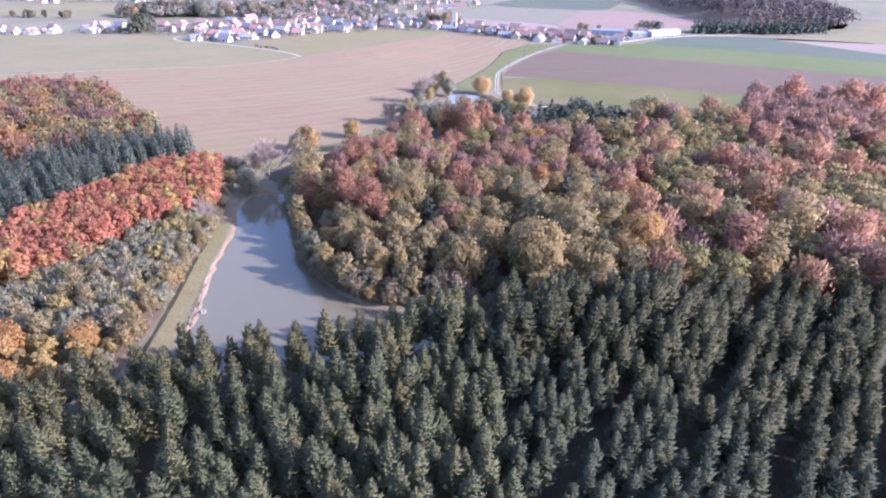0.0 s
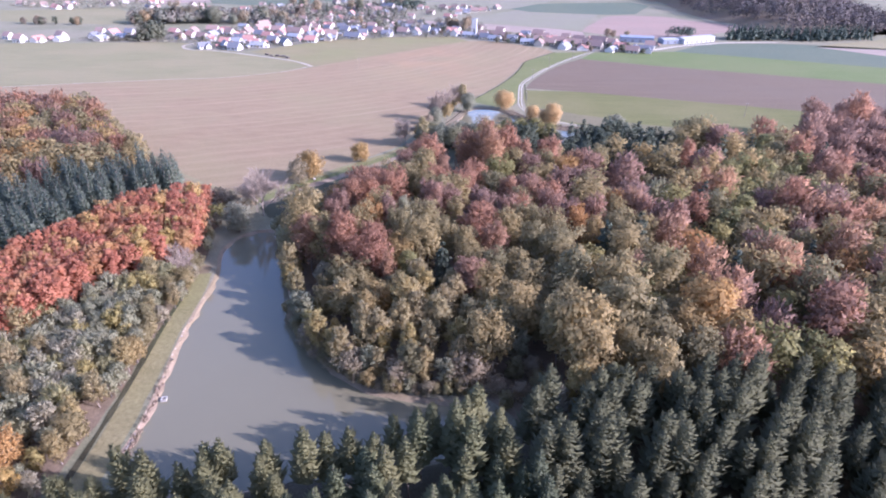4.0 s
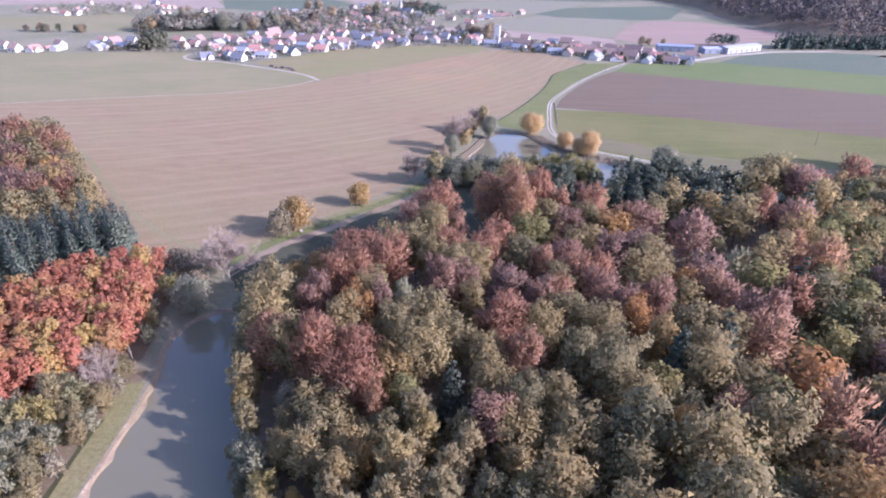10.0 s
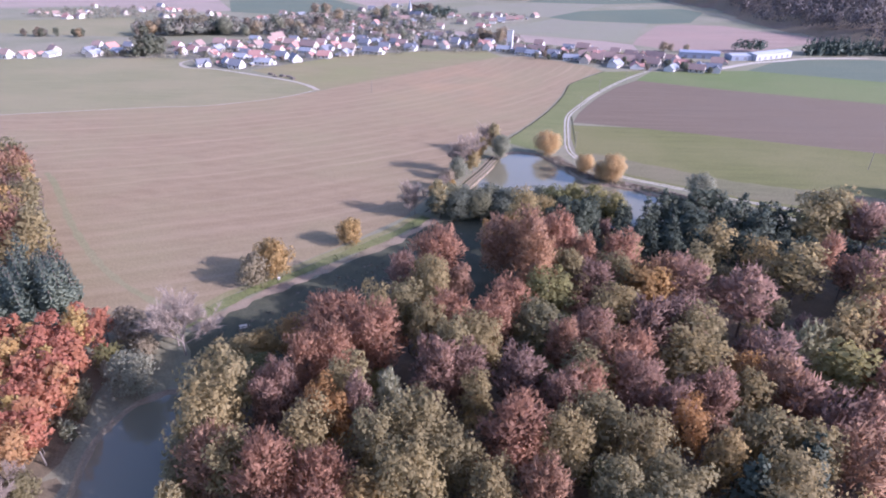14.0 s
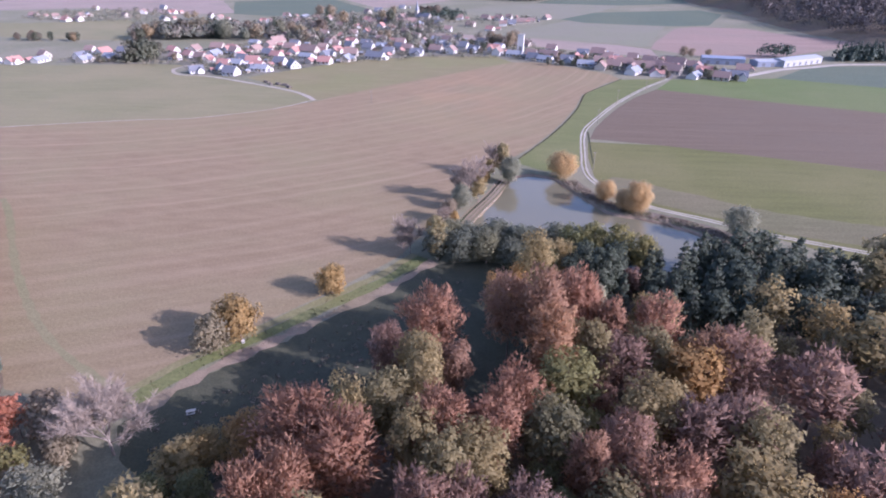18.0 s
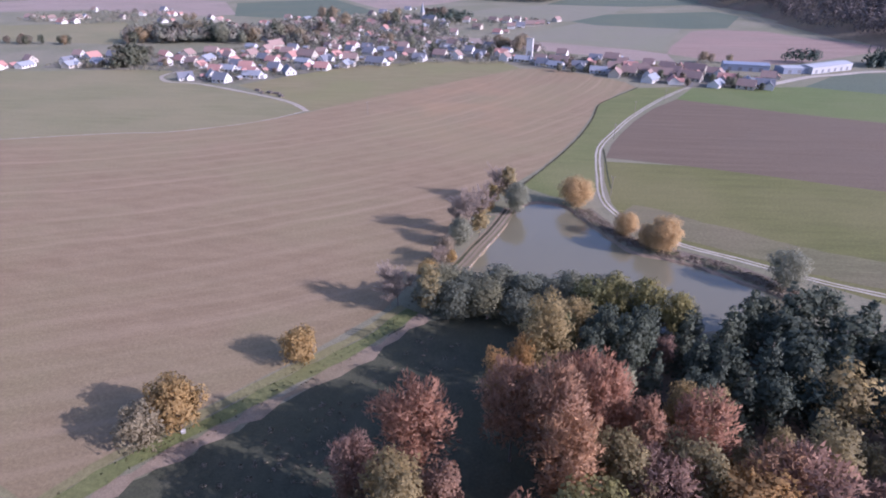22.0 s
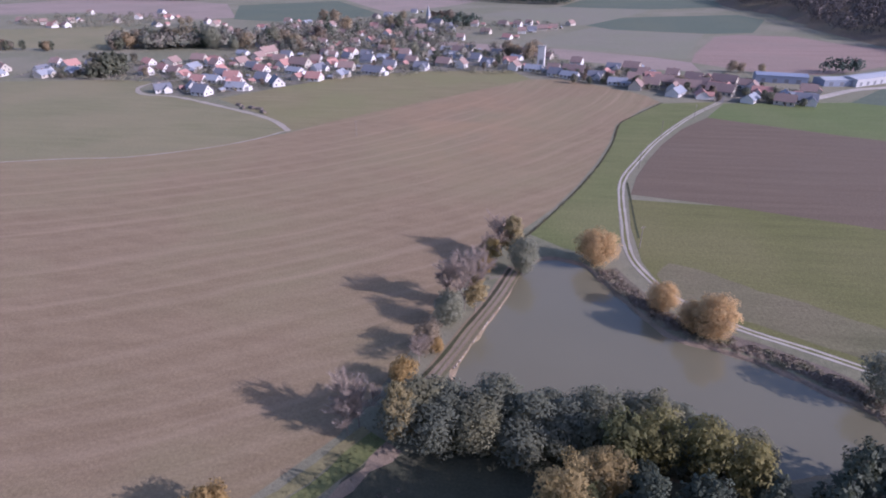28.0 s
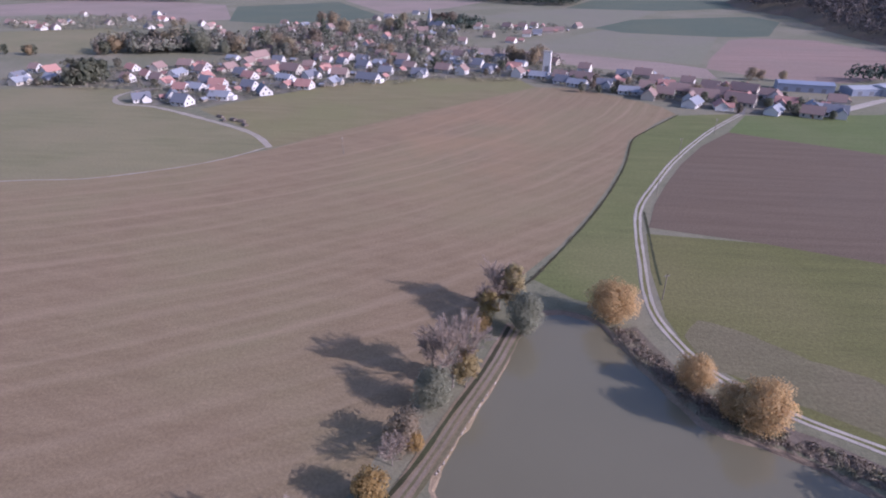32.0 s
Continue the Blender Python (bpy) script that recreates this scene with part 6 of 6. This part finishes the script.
def tuft(height, blades):
    def make(rng):
        v, f, n = [], [], []
        for k in range(blades):
            a, lean = rng.uniform(0, 6.28), rng.uniform(0.1, 0.5)
            d = np.array([math.cos(a), math.sin(a), 0])
            s = np.array([-d[1], d[0], 0]) * 0.05
            o = d * rng.uniform(0, 0.25)
            h = height * rng.uniform(0.6, 1.2)
            v += [o - s, o + s, o + d * lean * h + np.array([0, 0, h])]
            n += [d * 0.5 + np.array([0, 0, 0.85])] * 3
            f.append((3 * k, 3 * k + 1, 3 * k + 2))
        return np.array(v), f, np.array(n)
    return make


def stone(rng):
    """A rough eight-cornered stone."""
    v = np.array([(x, y, z) for z in (-1, 1) for x, y in ((-1, -1), (1, -1), (1, 1), (-1, 1))], float)
    v *= rng.uniform(0.6, 1.1, (8, 1)) * rng.uniform(0.16, 0.42) * np.array([1, 0.8, 0.6])
    f = []
    for q in ((3, 2, 1, 0), (4, 5, 6, 7), (0, 1, 5, 4), (1, 2, 6, 5), (2, 3, 7, 6), (3, 0, 4, 7)):
        f += [(q[0], q[1], q[2]), (q[0], q[2], q[3])]
    return v, f, v / np.linalg.norm(v, axis=1, keepdims=True)


island_foliage("scrub_twigs", [(0.35, (0.16, 0.13, 0.09)), (0.5, (0.22, 0.17, 0.125)), (0.65, (0.17, 0.16, 0.095))])
island_foliage("dry_reed", [(0.35, (0.27, 0.19, 0.15)), (0.5, (0.34, 0.25, 0.19)), (0.65, (0.25, 0.21, 0.13))])
island_foliage("dry_grass", [(0.35, (0.12, 0.11, 0.055)), (0.5, (0.19, 0.16, 0.09)), (0.65, (0.11, 0.12, 0.05))])
island_foliage("stone_grey", [(0.35, (0.20, 0.17, 0.145)), (0.5, (0.29, 0.25, 0.215)), (0.65, (0.24, 0.20, 0.17))])
EAST_BANK = spline([(43, 441), (48, 430), (53, 420), (61, 410), (72, 403.5), (84, 397.5), (95, 389), (103, 379), (108, 370)], False, 1.0)
scatter("bank_undergrowth", "scrub_twigs", EAST_BANK, 2.9, 460, bush(0.7, 1.3, 55, 0.17), "brown bushes and withered weeds along the pond bank", "undergrowth", 41)
WEST_RIM = spline([(-4.5, 384.5), (0.5, 399.5), (4.5, 410), (8.5, 422), (11.5, 435)], False, 0.6)
scatter("bank_stones", "stone_grey", [(p.x, p.y, -0.25) for p in WEST_RIM], 0.6, 240, stone, "loose grey stones along the dam's water edge", "stones", 42)
POND_RIM = spline([(-71.2, 128), (-72.2, 139), (-74.2, 155), (-77.2, 175), (-78.7, 198)], False, 0.6)
scatter("bank_stones", "stone_grey", [(p.x, p.y, -0.3) for p in POND_RIM], 0.5, 220, stone, "loose pale stones along the water edge", "stones", 43)
scatter("reeds", "dry_reed", [(p.x + 0.6, p.y, -0.75) for p in POND_RIM[:60]], 0.9, 130, tuft(1.3, 14), "dry pinkish reeds at the water edge", "reeds", 44)
scatter("grass_tufts", "dry_grass", spline([(-84, 273), (-72, 292), (-59, 306), (-48, 319), (-38, 330), (-28, 342), (-19, 357)], False, 1.0), 3.6, 170, tuft(0.5, 10), "tufts of tall withered grass beside the path", "grass", 45)
GLADE = [(x, y) for x in range(-70, 0, 3) for y in range(250, 350, 3) if inside(x, y, [(-74, 262), (-66, 278), (-46, 304), (-26, 326), (-12, 346), (-2, 340), (-8, 300), (-26, 279), (-56, 250)])]
scatter("glade_weeds", "scrub_twigs", GLADE, 2.0, 240, bush(0.6, 0.8, 26, 0.16), "low weeds and brambles on the rough ground", "undergrowth", 46)
scatter("ditch_weeds", "dry_grass", spline(DITCH, False, 1.5), 0.7, 420, tuft(0.6, 8), "withered grass along the ditch", "grass", 47)

# wheel ruts of the dam path
for off in (-0.75, 0.75):
    ribbon("wheel_rut", [(12, 441), (6, 421), (0, 405), (-5, 391), (-10, 378), (-16, 362)], 0.6, "rut_earth", 0.115, "bare wheel rut on the dam path", "wheel rut", wobble=0.25, offset=off + 0.3)

# gate across the dam path
root = new("gate")
root.matrix_world = pose(5, 432, 0.1, 0, 0, 25)
for px in (-1.9, 1.9):
    bm = bmesh.new()
    box(bm, px - 0.09, -0.09, -0.2, px + 0.09, 0.09, 1.35)
    part("post", bm, "weathered_wood", root)
for pz in (0.35, 0.7, 1.05):
    bm = bmesh.new()
    box(bm, -1.81, -0.03, pz, 1.81, 0.03, pz + 0.1)
    part("rail", bm, "weathered_wood", root)
tagged(root, "low wooden gate across the dam path", "gate")

# outlet shaft in the pond
root = new("outlet_shaft")
root.matrix_world = pose(-70.2, 148.5, -1.6, 0, 0, 12)
for name, b in (("side", (-0.7, -0.7, 0, -0.5, 0.7, 1.5)), ("side", (0.5, -0.7, 0, 0.7, 0.7, 1.5)), ("side", (-0.5, -0.7, 0, 0.5, -0.5, 1.5)), ("side", (-0.5, 0.5, 0, 0.5, 0.7, 1.5))):
    bm = bmesh.new()
    box(bm, *b)
    part(name, bm, "concrete", root)
tagged(root, "square open concrete outlet shaft in the pond", "outlet shaft")

# things on the shaded glade
root = new("picnic_table")
root.matrix_world = pose(-66, 273, 0.05, 0, 0, 20)
for name, b in (("tabletop", (-1.1, -0.4, 0.70, 1.1, 0.4, 0.76)), ("bench_board", (-1.1, -0.95, 0.42, 1.1, -0.65, 0.47)), ("bench_board", (-1.1, 0.65, 0.42, 1.1, 0.95, 0.47)),
                ("support", (-0.8, -0.9, 0.34, -0.68, 0.9, 0.419)), ("support", (0.68, -0.9, 0.34, 0.8, 0.9, 0.419)),
                ("leg", (-0.8, -0.12, -0.1, -0.68, 0.12, 0.699)), ("leg", (0.68, -0.12, -0.1, 0.8, 0.12, 0.699))):
    bm = bmesh.new()
    box(bm, *b)
    part(name, bm, "pale_wood", root)
tagged(root, "pale wooden picnic table with two benches", "picnic table")
root = new("concrete_trough")
root.matrix_world = pose(-65, 262.5, 0.02, 0, 0, 25)
for name, b in (("side", (-1.0, -0.7, 0, -0.8, 0.7, 0.7)), ("side", (0.8, -0.7, 0, 1.0, 0.7, 0.7)), ("side", (-0.8, -0.7, 0, 0.8, -0.5, 0.7)), ("side", (-0.8, 0.5, 0, 0.8, 0.7, 0.7)), ("bottom", (-0.8, -0.5, 0, 0.8, 0.5, 0.12))):
    bm = bmesh.new()
    box(bm, *b)
    part(name, bm, "concrete", root)
tagged(root, "open rectangular concrete trough on rough ground", "trough")

# log stacks beside the lane
for x, y, r, n in ((-170, 649, -20, 5), (-183, 651, -60, 4), (-177, 652, -35, 6), (-164, 641, -44, 5), (-190, 659, -28, 4)):
    root = new("log_stack")
    root.matrix_world = pose(x, y, 0.05, 0, 0, r)
    for k in range(3):
        for i in range(n - k):
            v, f = [], []
            py, pz = (i - (n - k - 1) / 2) * 0.62, 0.3 + k * 0.54
            tube(v, f, (-2.6, py, pz), (2.6, py, pz), 0.32, 0.29, 8)
            f += [tuple(range(7, -1, -1)), tuple(range(8, 16))]
            link("log", from_arrays("log", v, f, "bark"), None, root)
    tagged(root, "stack of dark cut logs beside the lane", "log stack", "log stacks")

# small white box below the field oak
root = new("storage_box")
root.matrix_world = pose(-64.5, 301.5, 0.1, 0, 0, 25)
bm = bmesh.new()
box(bm, -0.45, -0.35, 0, 0.45, 0.35, 0.7)
bmesh.ops.bevel(bm, geom=bm.edges[:], offset=0.03, segments=1, affect="EDGES")
part("body", bm, "concrete", root)
bm = bmesh.new()
box(bm, -0.5, -0.4, 0.703, 0.5, 0.4, 0.78)
part("lid", bm, "render_white", root, "white flat lid")
tagged(root, "small white box standing below the field oak", "box")
